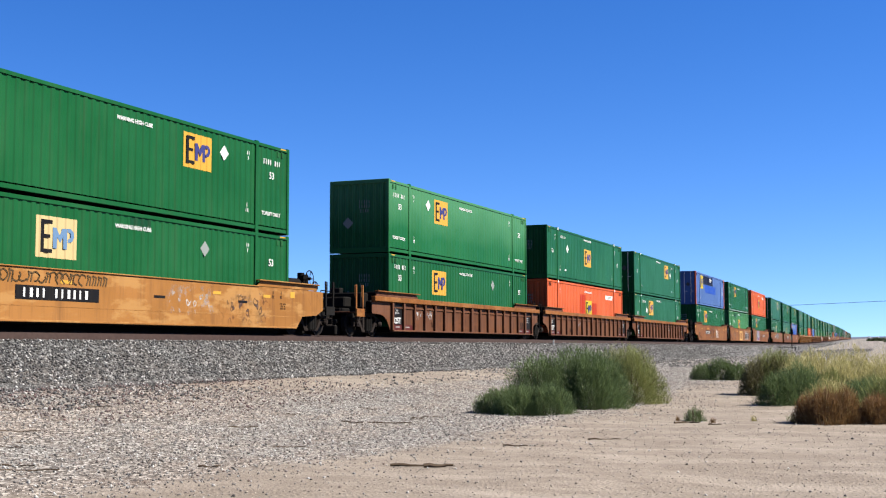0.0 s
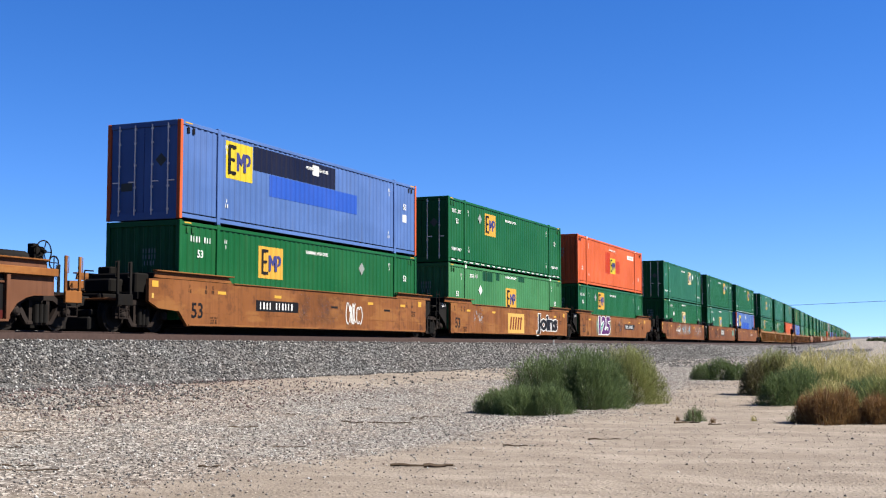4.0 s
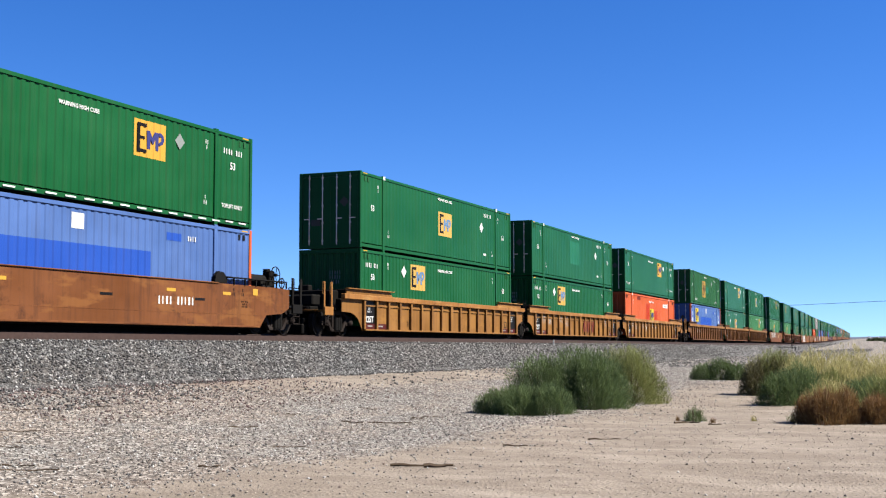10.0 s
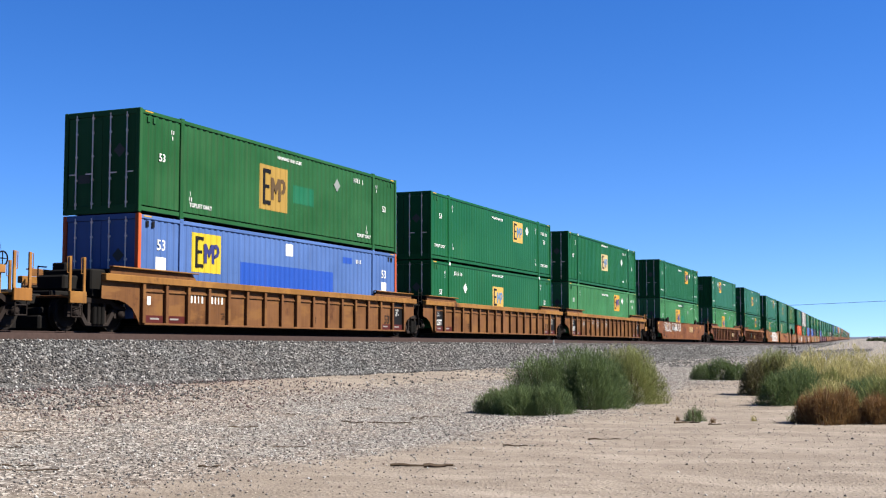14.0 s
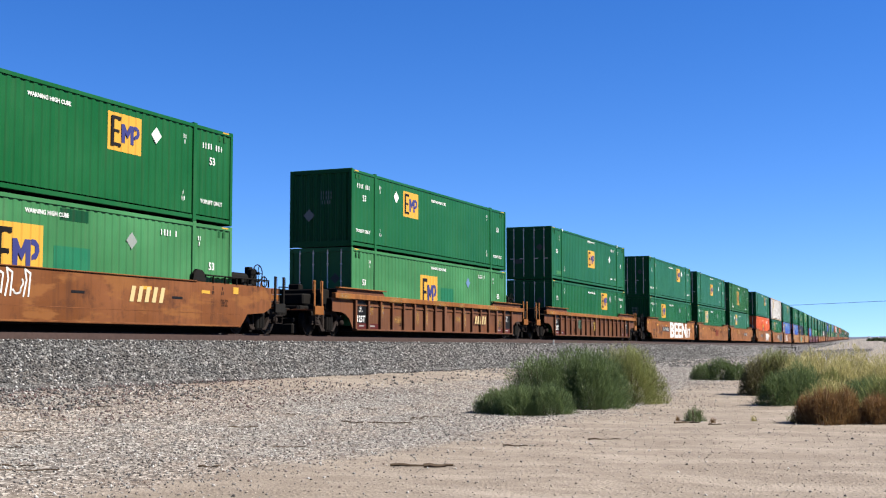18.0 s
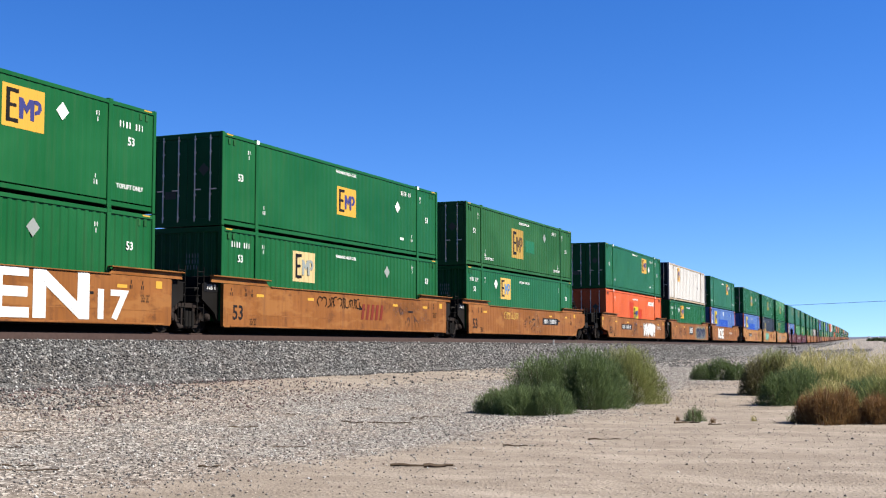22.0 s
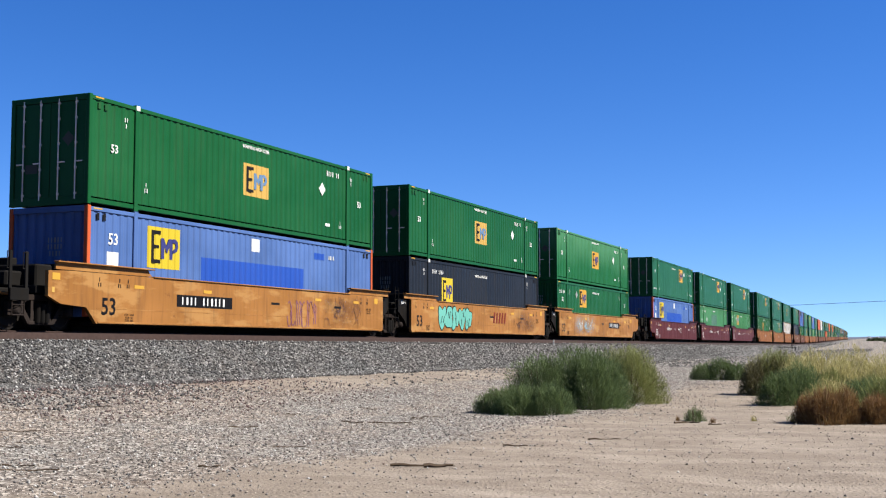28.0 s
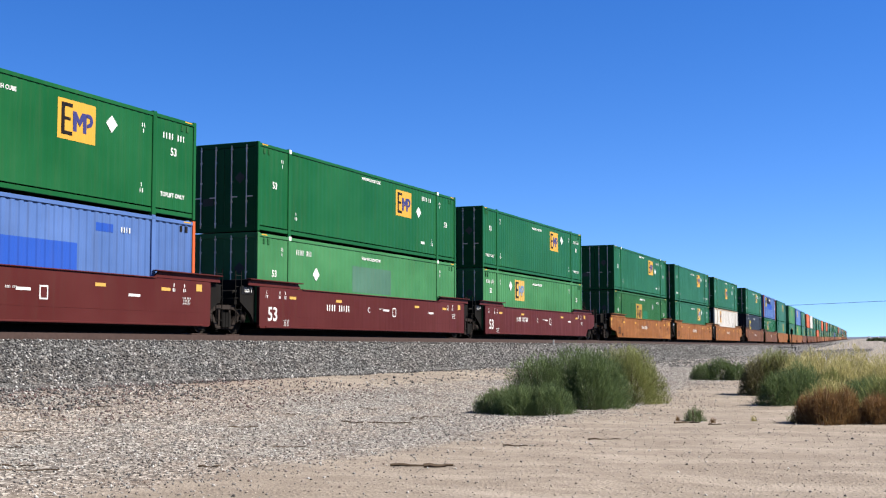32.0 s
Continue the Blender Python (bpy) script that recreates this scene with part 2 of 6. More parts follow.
BROWN_CAR = paint("dark_brown_car_paint", (0.058, 0.0235, 0.0115), 0.6, (0.02352, 0.01008, 0.00672), wear=0.6, fade=0.4, rust=0.4, patch=(0.0672, 0.0252, 0.01092))
MAROON = paint("maroon_car_paint", (0.036, 0.0062, 0.0055), 0.5, (0.0294, 0.0147, 0.01176), wear=0.3, fade=0.2, rust=0.0)
STEEL_DARK = paint("grimy_dark_steel", (0.0024, 0.00195, 0.0016), 0.75, (0.0075, 0.0052, 0.0036), wear=0.5, fade=0.3)
CAST = paint("dusty_cast_steel", (0.0085, 0.0058, 0.0048), 0.85, (0.021, 0.0145, 0.0115), wear=0.6, fade=0.4)
WHEEL = paint("wheel_steel", (0.005, 0.0038, 0.0033), 0.6, wear=0.4)
ROD = paint("worn_lock_rod_steel", (0.52, 0.48, 0.43), 0.5, wear=0.3)
GALV = paint("weathered_grey_steel", (0.1043, 0.1014, 0.09542), 0.5, wear=0.3)
POST_CREAM = paint("rust_stained_cream_paint", (0.17, 0.135, 0.095), 0.6, (0.06, 0.035, 0.02), wear=0.8, rust=0.35)
PURPLE = paint("purple_spray_paint", (0.03877, 0.008946, 0.05069), 0.55, wear=0.1)
TEAL = paint("turquoise_spray_paint", (0.05964, 0.1849, 0.1551), 0.55, wear=0.1)
MAUVE = paint("faded_mauve_spray_paint", (0.1074, 0.04473, 0.0656), 0.6, wear=0.2)
WASH = paint("faded_pale_spray_paint", (0.1252, 0.1133, 0.1074), 0.6, wear=0.3)
WASH_GREEN = paint("faded_grey_green_paint", (0.02982, 0.07157, 0.05069), 0.55, wear=0.2, fade=0.3)
RED_TAG = paint("dull_red_spray_paint", (0.07455, 0.01044, 0.005964), 0.6, wear=0.3)


def worn_spray(name, a, b, cover=0.5, size=1.0):
    """Old spray paint: thin loops and clouds that have half worn off."""
    n = Nodes(name)
    v = n.shifted((size, size, size))
    bend = n.add("ShaderNodeTexNoise", Vector=v, Scale=1.6, Detail=2.0)
    far = n.add("ShaderNodeVectorMath", Vector=v)
    far.operation = "MULTIPLY_ADD"
    far.inputs[1].default_value = (1, 1, 1)
    n.link(bend.outputs["Color"], far.inputs[2])
    ring = n.add("ShaderNodeTexVoronoi", Vector=far.outputs[0], Scale=2.6)
    loops = n.ramp(ring.outputs["Distance"], (0.22, (0.0,)), (0.27, (1.0,)), (0.36, (1.0,)), (0.41, (0.0,)))
    cloud = n.ramp(n.noise(v, 1.7, 5, 0.6), (0.62 - 0.25 * cover, (0.0,)), (0.78 - 0.2 * cover, (0.75,)))
    wear = n.ramp(n.noise(v, 7, 6, 0.7), (0.35, (0.25,)), (0.6, (1.0,)))
    edge = n.add("ShaderNodeAttribute")
    edge.attribute_name = "cover"
    m = n.mix(1.0, n.mix(1.0, n.mix(1.0, loops, cloud, "LIGHTEN"), wear, "MULTIPLY"), edge.outputs["Color"], "MULTIPLY")
    n.link(m, n.b.inputs["Alpha"])
    c = n.mix(n.ramp(n.noise(v, 1.1, 3), (0.42, (0.0,)), (0.58, (1.0,))), a, b)
    return n.done(c, 0.6, spec=0.3)


SPRAY_PALE = worn_spray("worn_pale_blue_spray", (0.2184, 0.2352, 0.2352), (0.1008, 0.2016, 0.252), 0.75)
SPRAY_DARK = worn_spray("worn_dark_spray", (0.0168, 0.01176, 0.01008), (0.0378, 0.0168, 0.01176), 0.45)
SPRAY_WHITE = worn_spray("worn_white_spray", (0.2772, 0.2688, 0.2604), (0.168, 0.1596, 0.1596), 0.35, 1.3)
SPRAY_RUST = worn_spray("scraped_rust_patch", (0.0294, 0.01176, 0.00672), (0.0504, 0.01848, 0.00924), 0.9, 0.5)
SPRAY_TEAL = worn_spray("turquoise_spray_cloud", (0.10, 0.30, 0.26), (0.06, 0.22, 0.20), 1.9, 0.5)
SPRAY_TAG = worn_spray("white_spray_tag", (0.2856, 0.2772, 0.2688), (0.2352, 0.2268, 0.2268), 0.95, 2.0)
SPRAY_TAN = worn_spray("leftover_yellow_paint", (0.168, 0.0882, 0.02184), (0.1344, 0.0672, 0.0168), 1.7, 1.0)


def rail_steel():
    n = Nodes("rusty_rail_steel")
    v = n.coords((1, 1, 1))
    g = n.noise(v, 9, 6, 0.65)
    c = n.ramp(g, (0.3, (0.0175, 0.0105, 0.0088)), (0.7, (0.028, 0.0172, 0.0145)))
    n.bump(g, 0.3, 0.004)
    return n.done(c, 0.85, spec=0.1)


def gravel_sheet():
    """Grey crushed stone between and under the loose stones."""
    n = Nodes("grey_crushed_stone")
    v = n.coords((1, 1, 1))
    cell = n.add("ShaderNodeTexVoronoi", Vector=v, Scale=16.0)
    big = n.noise(v, 0.5, 4)
    c = n.ramp(cell.outputs["Color"], (0.28, (0.00336, 0.00336, 0.00336)), (0.5, (0.0252, 0.02436, 0.02436)), (0.72, (0.084, 0.08232, 0.0798)))
    c = n.mix(n.ramp(big, (0.4, (0.0,)), (0.75, (0.4,))), c, (0.0656, 0.04473, 0.0328))
    n.bump(cell.outputs["Distance"], 0.9, 0.04)
    return n.done(c, 0.95)


def stone(name, *tones):
    n = Nodes(name)
    g = n.add("ShaderNodeNewGeometry")
    fine = n.noise(n.coords((1, 1, 1)), 40, 3)
    k = len(tones)
    c = n.ramp(g.outputs["Random Per Island"], *[(i / k, t) for i, t in enumerate(tones)])
    c = n.mix(n.ramp(fine, (0.3, (0.0,)), (0.8, (0.2,))), c, (0.07157, 0.0656, 0.05964))
    return n.done(c, 0.95)


RAIL = rail_steel()
BALLAST = gravel_sheet()
STONES = stone("grey_ballast_stones", (0.001992, 0.001992, 0.002258), (0.00664, 0.006507, 0.006972), (0.01859, 0.01826, 0.01926), (0.03984, 0.03851, 0.03918), (0.0239, 0.01793, 0.01594), (0.05644, 0.05511, 0.05445), (0.003984, 0.003984, 0.004316), (0.01062, 0.0103, 0.01062), (0.07968, 0.07833, 0.0764), (0.00664, 0.006507, 0.00664), (0.0332, 0.03187, 0.03187), (0.239, 0.2324, 0.2258))
PEBBLES = stone("pale_pebbles", (0.01008, 0.00924, 0.00882), (0.042, 0.0378, 0.03444), (0.1092, 0.1008, 0.0924), (0.0714, 0.0462, 0.0378), (0.2016, 0.1932, 0.1806), (0.021, 0.01848, 0.0168), (0.336, 0.3276, 0.3108), (0.084, 0.07728, 0.07224))

RED_STONES = stone("reddish_stones", (0.0252, 0.01008, 0.00924), (0.0588, 0.02688, 0.0252), (0.0378, 0.02688, 0.0252), (0.0714, 0.0336, 0.03192), (0.1176, 0.1008, 0.0966))

CLODS = stone("sandy_clods", (0.07, 0.056, 0.045), (0.12, 0.098, 0.078), (0.15, 0.125, 0.1), (0.1, 0.085, 0.07), (0.19, 0.165, 0.14))


def dirt_ground():
    """Sandy desert ground with gravel spread beside the ballast."""
    n = Nodes("sandy_desert_dirt")
    v = n.coords((1, 1, 1))
    big = n.noise(v, 0.22, 5, 0.6)
    mid = n.noise(v, 1.7, 6, 0.65)
    fine = n.noise(v, 22, 5, 0.7)
    sand = n.ramp(mid, (0.25, (0.105, 0.08446, 0.06642)), (0.5, (0.1328, 0.1082, 0.0861)), (0.75, (0.1558, 0.1296, 0.105)))
    clod = n.noise(v, 6.5, 6, 0.75)
    sand = n.mix(n.ramp(clod, (0.36, (0.55,)), (0.5, (0.0,))), sand, (0.0697, 0.05494, 0.04264))
    sand = n.mix(n.ramp(clod, (0.55, (0.0,)), (0.7, (0.5,))), sand, (0.1722, 0.1476, 0.123))
    grain = n.noise(v, 75, 3, 0.75)
    sand = n.mix(n.ramp(grain, (0.35, (0.5,)), (0.5, (0.0,))), sand, (0.0574, 0.04592, 0.03772))
    speck = n.add("ShaderNodeTexVoronoi", Vector=v, Scale=38.0)
    sand = n.mix(n.ramp(speck.outputs["Distance"], (0.10, (0.6,)), (0.2, (0.0,))), sand, n.ramp(speck.outputs["Color"], (0.2, (0.0433, 0.03518, 0.02977)), (0.8, (0.1786, 0.1624, 0.1407))))
    drag = n.noise(n.coords((0.45, 1.2, 1.0)), 1.0, 7, 0.68)
    sand = n.mix(n.ramp(drag, (0.38, (0.45,)), (0.50, (0.0,))), sand, (0.098, 0.078, 0.061))
    sand = n.mix(n.ramp(drag, (0.48, (0.0,)), (0.64, (0.6,))), sand, (0.182, 0.154, 0.128))
    cell = n.add("ShaderNodeTexVoronoi", Vector=v, Scale=26.0)
    grit = n.ramp(cell.outputs["Color"], (0.27, (0.01804, 0.01558, 0.01476)), (0.42, (0.0697, 0.06232, 0.05576)), (0.55, (0.0902, 0.082, 0.07544)), (0.66, (0.1558, 0.1476, 0.1378)), (0.78, (0.2624, 0.2542, 0.2378)))
    grit = n.mix(n.ramp(mid, (0.45, (0.0,)), (0.68, (0.45,))), grit, (0.0861, 0.0656, 0.05084))
    wide = n.noise(n.coords((0.35, 0.16, 1.0)), 1.0, 4, 0.6)
    grit = n.mix(n.ramp(wide, (0.42, (0.0,)), (0.60, (0.6,))), grit, n.mix(1.0, grit, (1.12, 0.97, 0.86), "MULTIPLY"))
    at = n.add("ShaderNodeAttribute")
    at.attribute_name = "gravel"
    k = n.add("ShaderNodeMath")
    k.operation = "MULTIPLY_ADD"
    n.link(mid, k.inputs[0])
    k.inputs[1].default_value = 1.1
    n.link(at.outputs["Fac"], k.inputs[2])
    k2 = n.add("ShaderNodeMath")
    k2.operation = "MULTIPLY_ADD"
    n.link(big, k2.inputs[0])
    k2.inputs[1].default_value = 0.9
    n.link(k.outputs[0], k2.inputs[2])
    f = n.ramp(k2.outputs[0], (0.80, (0.0,)), (1.12, (0.9,)))
    c = n.mix(f, sand, grit)
    red = n.add("ShaderNodeAttribute")
    red.attribute_name = "red"
    c = n.mix(red.outputs["Fac"], c, (0.06494, 0.03112, 0.02841))
    h = n.mix(0.5, n.mix(0.5, fine, clod), cell.outputs["Distance"])
    # prints of tyres that turned on the sand
    for cx, cy, stops in ((4.6, 17.2, ((0.330, 0.0), (0.334, 1.0), (0.345, 1.0), (0.349, 0.0), (0.420, 0.0), (0.424, 1.0), (0.436, 1.0), (0.440, 0.0))), (-6.0, 4.0, ((0.62, 0.0), (0.625, 0.8), (0.64, 0.8), (0.645, 0.0), (0.72, 0.0), (0.725, 0.8), (0.74, 0.8), (0.745, 0.0)))):
        off = n.add("ShaderNodeVectorMath", Vector=v)
        off.operation = "SUBTRACT"
        off.inputs[1].default_value = (cx, cy, 0.2)
        far = n.add("ShaderNodeVectorMath", Vector=off.outputs[0])
        far.operation = "LENGTH"
        k = n.add("ShaderNodeMath")
        k.operation = "MULTIPLY"
        n.link(far.outputs["Value"], k.inputs[0])
        k.inputs[1].default_value = 0.05
        band = n.ramp(k.outputs[0], *[(a, (b,)) for a, b in stops])
        w = n.add("ShaderNodeMath")
        w.operation = "SINE"
        k2 = n.add("ShaderNodeMath")
        k2.operation = "MULTIPLY"
        n.link(far.outputs["Value"], k2.inputs[0])
        k2.inputs[1].default_value = 95.0
        n.link(k2.outputs[0], w.inputs[0])
        tread = n.mix(n.mix(1.0, band, n.ramp(mid, (0.45, (0.0,)), (0.7, (0.12,))), "MULTIPLY"), h, w.outputs[0])
        h = tread
    n.bump(h, 0.8, 0.035)
    return n.done(c, 0.97, spec=0.2)


DIRT = dirt_ground()


def leafy(name, *tones):
    n = Nodes(name)
    g = n.add("ShaderNodeNewGeometry")
    k = len(tones)
    c = n.ramp(g.outputs["Random Per Island"], *[(i / k, t) for i, t in enumerate(tones)])
    big = n.noise(n.coords((1, 1, 1)), 2.2, 3)
    c = n.mix(n.ramp(big, (0.35, (0.0,)), (0.75, (0.5,))), c, tones[-1])
    tr = n.add("ShaderNodeBsdfTranslucent")
    n.link(c, tr.inputs["Color"])
    m = n.add("ShaderNodeMixShader")
    m.inputs[0].default_value = 0.35
    out = n.t.nodes["Material Output"]
    n.done(c, 0.75, spec=0.25)
    n.link(n.b.outputs[0], m.inputs[1])
    n.link(tr.outputs[0], m.inputs[2])
    n.link(m.outputs[0], out.inputs["Surface"])
    return n.mat


LEAF_GREEN = leafy("grey_green_stalks", (0.0298, 0.0480, 0.0159), (0.0496, 0.0758, 0.0258), (0.0655, 0.0960, 0.0344), (0.0834, 0.1163, 0.0447))
LEAF_LIME = leafy("yellow_green_stalks", (0.0634, 0.0845, 0.0191), (0.1013, 0.1206, 0.0290), (0.1395, 0.1505, 0.0457), (0.1647, 0.1690, 0.0648))
LEAF_STRAW = leafy("straw_green_stalks", (0.1171, 0.1239, 0.0395), (0.1952, 0.1860, 0.0659), (0.2887, 0.2558, 0.1053), (0.3278, 0.2867, 0.1318))
LEAF_RUST = leafy("rust_brown_dry_stalks", (0.0521, 0.0262, 0.0097), (0.0993, 0.0462, 0.0142), (0.1300, 0.0676, 0.0245), (0.1563, 0.0930, 0.0387))
LEAF_DRY = leafy("half_dry_olive_stalks", (0.0298, 0.0255, 0.0119), (0.0527, 0.0476, 0.0204), (0.0723, 0.0638, 0.0289), (0.0892, 0.0833, 0.0382))
LEAF_SCRUB = leafy("far_grey_green_scrub", (0.02982, 0.03578, 0.02087), (0.04771, 0.05368, 0.02982), (0.07157, 0.07157, 0.04175))
LEAF_TREE = leafy("dark_green_leaves", (0.01491, 0.02565, 0.01014), (0.02565, 0.03817, 0.01491), (0.03578, 0.05069, 0.02028))
# the haze of distance is mixed into this blue-grey colour
HILL = paint("hazy_hillside", (0.0656, 0.07455, 0.1014), 0.95, wear=0.2)
TWIG = paint("dry_grey_wood", (0.05069, 0.03578, 0.02386), 0.9, wear=0.3)

# ================= ground, ballast, rails =================
def smooth(a, b, x):
    t = np.clip((np.asarray(x, float) - a) / (b - a), 0, 1)
    return t * t * (3 - 2 * t)


def centre(y):
    return glide(KX, SX, y)[0] - HALF


def rail_z(y):
    return glide(KZ, SZ, np.clip(y, -60, 3000))[0]


def foot_z(y):
    return rail_z(y) - 1.24 + 0.45 * smooth(110, 260, y)


def ground_z(y, d):
    """Height of the ground d metres to the camera's side of the track's centre."""
    f = foot_z(y)
    level = np.where(np.asarray(y) < 400, 0.0, 0.0) - 0.15 * smooth(100, 300, y)
    w = smooth(4.4, 13.0, d)
    z = f * (1 - w) + level * w
    z = np.where(np.abs(d) < 4.0, f - 0.06, z)
    return np.where(d < 0, f - 0.06, z)


def ground_at(x, y):
    return float(ground_z(y, x - centre(y))) + rough_z(x, y)


def rough_z(x, y):
    """Small unevenness of the dirt."""
    return 0.045 * noise.noise((x * 0.45, y * 0.45, 3.0)) + 0.018 * noise.noise((x * 1.9, y * 1.9, 8.0))


def steps(*runs):
    out = []
    for a, b, n in runs:
        out += list(np.linspace(a, b, n, endpoint=False))
    return np.array(out + [runs[-1][1]])


def sheet(name, ys, ds, zfun, mat, shake=0.0):
    yy, dd = np.meshgrid(ys, ds, indexing="ij")
    xx = centre(yy) + dd
    zz = np.array(zfun(yy, dd), float)
    if shake:
        near = (yy > 3) & (yy < 140) & (dd > 4) & (dd < 40)
        for i, j in np.argwhere(near):
            zz[i, j] += rough_z(xx[i, j], yy[i, j])
    n, m = yy.shape
    a = (np.arange(n - 1)[:, None] * m + np.arange(m - 1)[None]).ravel()
    me = bpy.data.meshes.new(name)
    me.from_pydata(np.c_[xx.ravel(), yy.ravel(), zz.ravel()].tolist(), [], np.c_[a, a + 1, a + m + 1, a + m][:, ::-1].tolist())
    me.materials.append(mat)
    me.shade_smooth()
    return new(name, me), yy.ravel(), dd.ravel()


def gravel_edge(y):
    """How far from the track the spread gravel gives way to sand."""
    return 14.5 + 1.6 * smooth(9, 20, y) - 1.3 * smooth(24, 40, y) + 9 * smooth(55, 80, y) + 14 * smooth(90, 160, y) + 60 * smooth(150, 400, y)


def bare_sand(y, d):
    """A bare patch of sand at the foot of the bank."""
    return smooth(22.5, 26, y) * (1 - smooth(38, 50, y)) * (1 - smooth(6.9, 8.9, d))


GY = steps((-1500, -60, 8), (-60, 4, 16), (4, 60, 280), (60, 160, 120), (160, 400, 40), (400, 1200, 20), (1200, 4200, 12))
GD = steps((-3200, -60, 12), (-60, -18, 10), (-18, -2, 32), (-2, 4, 6), (4, 26, 120), (26, 60, 24), (60, 3200, 16))
ground, gy, gd = sheet("ground", GY, GD, ground_z, DIRT, 1.0)
tagged(ground, "pale sandy desert ground with scattered gravel", "ground", kind="structure")
edge = gravel_edge(gy)
grav = 0.16 - 0.95 * smooth(edge - 2.2, edge + 1.2, gd) + 0.5 * smooth(75, 120, gy)
patch = bare_sand(gy, gd)
grav = np.where(gd < 0, -0.4, grav - 0.8 * patch)
red = (1 - smooth(25, 33, gy)) * (1 - smooth(4.9, 6.2, gd)) * smooth(3.9, 4.3, gd) * 0.3
for key, val in (("gravel", grav), ("red", red)):
    ground.data.attributes.new(key, "FLOAT", "POINT").data.foreach_set("value", val.astype(np.float32))


def bank(y, d):
    a = np.abs(d)
    top = rail_z(y) - 0.19 - 0.075 * smooth(0.95, 1.3, d)
    w = np.clip((a - 2.35) / 2.15, 0, 1)
    z = top * (1 - w) + (foot_z(y) - 0.03) * w
    return np.where((d < -1.9) & (d > -3.0), top + 0.60, z)      # a windrow of stone along the far shoulder


ballast, _, _ = sheet("ballast_bank", steps((-700, -20, 40), (-20, 120, 90), (120, 400, 60), (400, 2400, 60)), np.array([-4.6, -3.7, -3.3, -2.9, -2.1, -1.7, -1, 0, 0.95, 1.12, 1.3, 2.25, 2.4, 2.55, 3.0, 3.6, 4.2, 4.6]), bank, BALLAST)
tagged(ballast, "bank of grey crushed stone under the railway track", "ballast", kind="structure")


def scatter(name, pts, sizes, mat, label, seed):
    """Many loose stones as one joined mesh of squashed octahedra."""
    rng = np.random.default_rng(seed)
    n = len(pts)
    base = np.array([(1, 0, 0), (0, 1, 0), (-1, 0, 0), (0, -1, 0), (0, 0, 1), (0, 0, -0.6)], float)
    a, b = rng.uniform(0, math.tau, n), rng.uniform(-0.5, 0.5, n)
    sc = sizes[:, None] * rng.uniform(0.55, 1.0, (n, 3))
    v = base[None] * sc[:, None, :] + rng.normal(0, 0.12, (n, 6, 3)) * sizes[:, None, None]
    x, z = v[..., 0] * np.cos(b)[:, None] - v[..., 2] * np.sin(b)[:, None], v[..., 0] * np.sin(b)[:, None] + v[..., 2] * np.cos(b)[:, None]
    v = np.stack([x * np.cos(a)[:, None] - v[..., 1] * np.sin(a)[:, None], x * np.sin(a)[:, None] + v[..., 1] * np.cos(a)[:, None], z], -1) + pts[:, None, :]
    tri = np.array([(0, 1, 4), (1, 2, 4), (2, 3, 4), (3, 0, 4), (1, 0, 5), (2, 1, 5), (3, 2, 5), (0, 3, 5)])
    f = (tri[None] + 6 * np.arange(n)[:, None, None]).reshape(-1, 3)
    me = bpy.data.meshes.new(name)
    me.vertices.add(n * 6)
    me.vertices.foreach_set("co", v.astype(np.float32).ravel())
    me.loops.add(len(f) * 3)
    me.loops.foreach_set("vertex_index", f.astype(np.int32).ravel())
    me.polygons.add(len(f))
    me.polygons.foreach_set("loop_start", np.arange(0, len(f) * 3, 3, dtype=np.int32))
    me.update(calc_edges=True)
    me.materials.append(mat)
    return tagged(new(name, me), label, "stones", kind="stuff")


def spread(seed, n, y0, y1, d0, d1, power=1.0):
    rng = np.random.default_rng(seed)
    y = y0 + (y1 - y0) * rng.random(n) ** power
    return y, rng.uniform(d0, d1, n), rng


y, d, rng = spread(1, 104000, 17, 105, 0.95, 5.0, 1.35)
ballast_stones = scatter("ballast_stones", np.c_[centre(y) + d, y, np.maximum(bank(y, d), np.where(d > 4.4, foot_z(y), -9)) + rng.uniform(-0.02, 0.03, len(y))], 0.018 + 0.036 * rng.random(len(y)) ** 1.7, STONES, "loose grey crushed ballast stones beside the rails", 11)
y, d, rng = spread(6, 9000, 17, 80, 0, 1, 1.35)
d = 4.3 + 3.6 * d ** 2.2
keep = rng.random(len(y)) > 0.9 * bare_sand(y, d + 0.6) * smooth(4.6, 5.3, d)
y, d = y[keep], d[keep]
x = centre(y) + d
scatter("spilled_stones", np.c_[x, y, ground_z(y, d) + np.array([rough_z(a, b) for a, b in zip(x, y)]) + 0.01], 0.02 + 0.04 * rng.random(len(y)) ** 2, STONES, "ballast stones spilled at the foot of the bank", 16)
y, d, rng = spread(2, 8000, 105, 420, 0.95, 4.6, 1.6)
scatter("far_ballast_stones", np.c_[centre(y) + d, y, bank(y, d) + 0.01], rng.uniform(0.03, 0.08, len(y)), STONES, "loose grey crushed ballast stones farther along the bank", 12)
y, d, rng = spread(3, 100000, 8, 60, 4.3, 17.2, 1.3)
drift = np.array([1.5 * noise.noise((a * 0.35, b * 0.35, 5.0)) for a, b in zip(centre(y) + d, y)])
keep = (rng.random(len(y)) < 1.03 - smooth(-3.8, 1.3, d + drift - np.minimum(gravel_edge(y), 16.1))) & (rng.random(len(y)) > 0.93 * bare_sand(y, d))
y, d = y[keep], d[keep]
x = centre(y) + d
z = ground_z(y, d) + np.array([rough_z(a, b) for a, b in zip(x, y)])
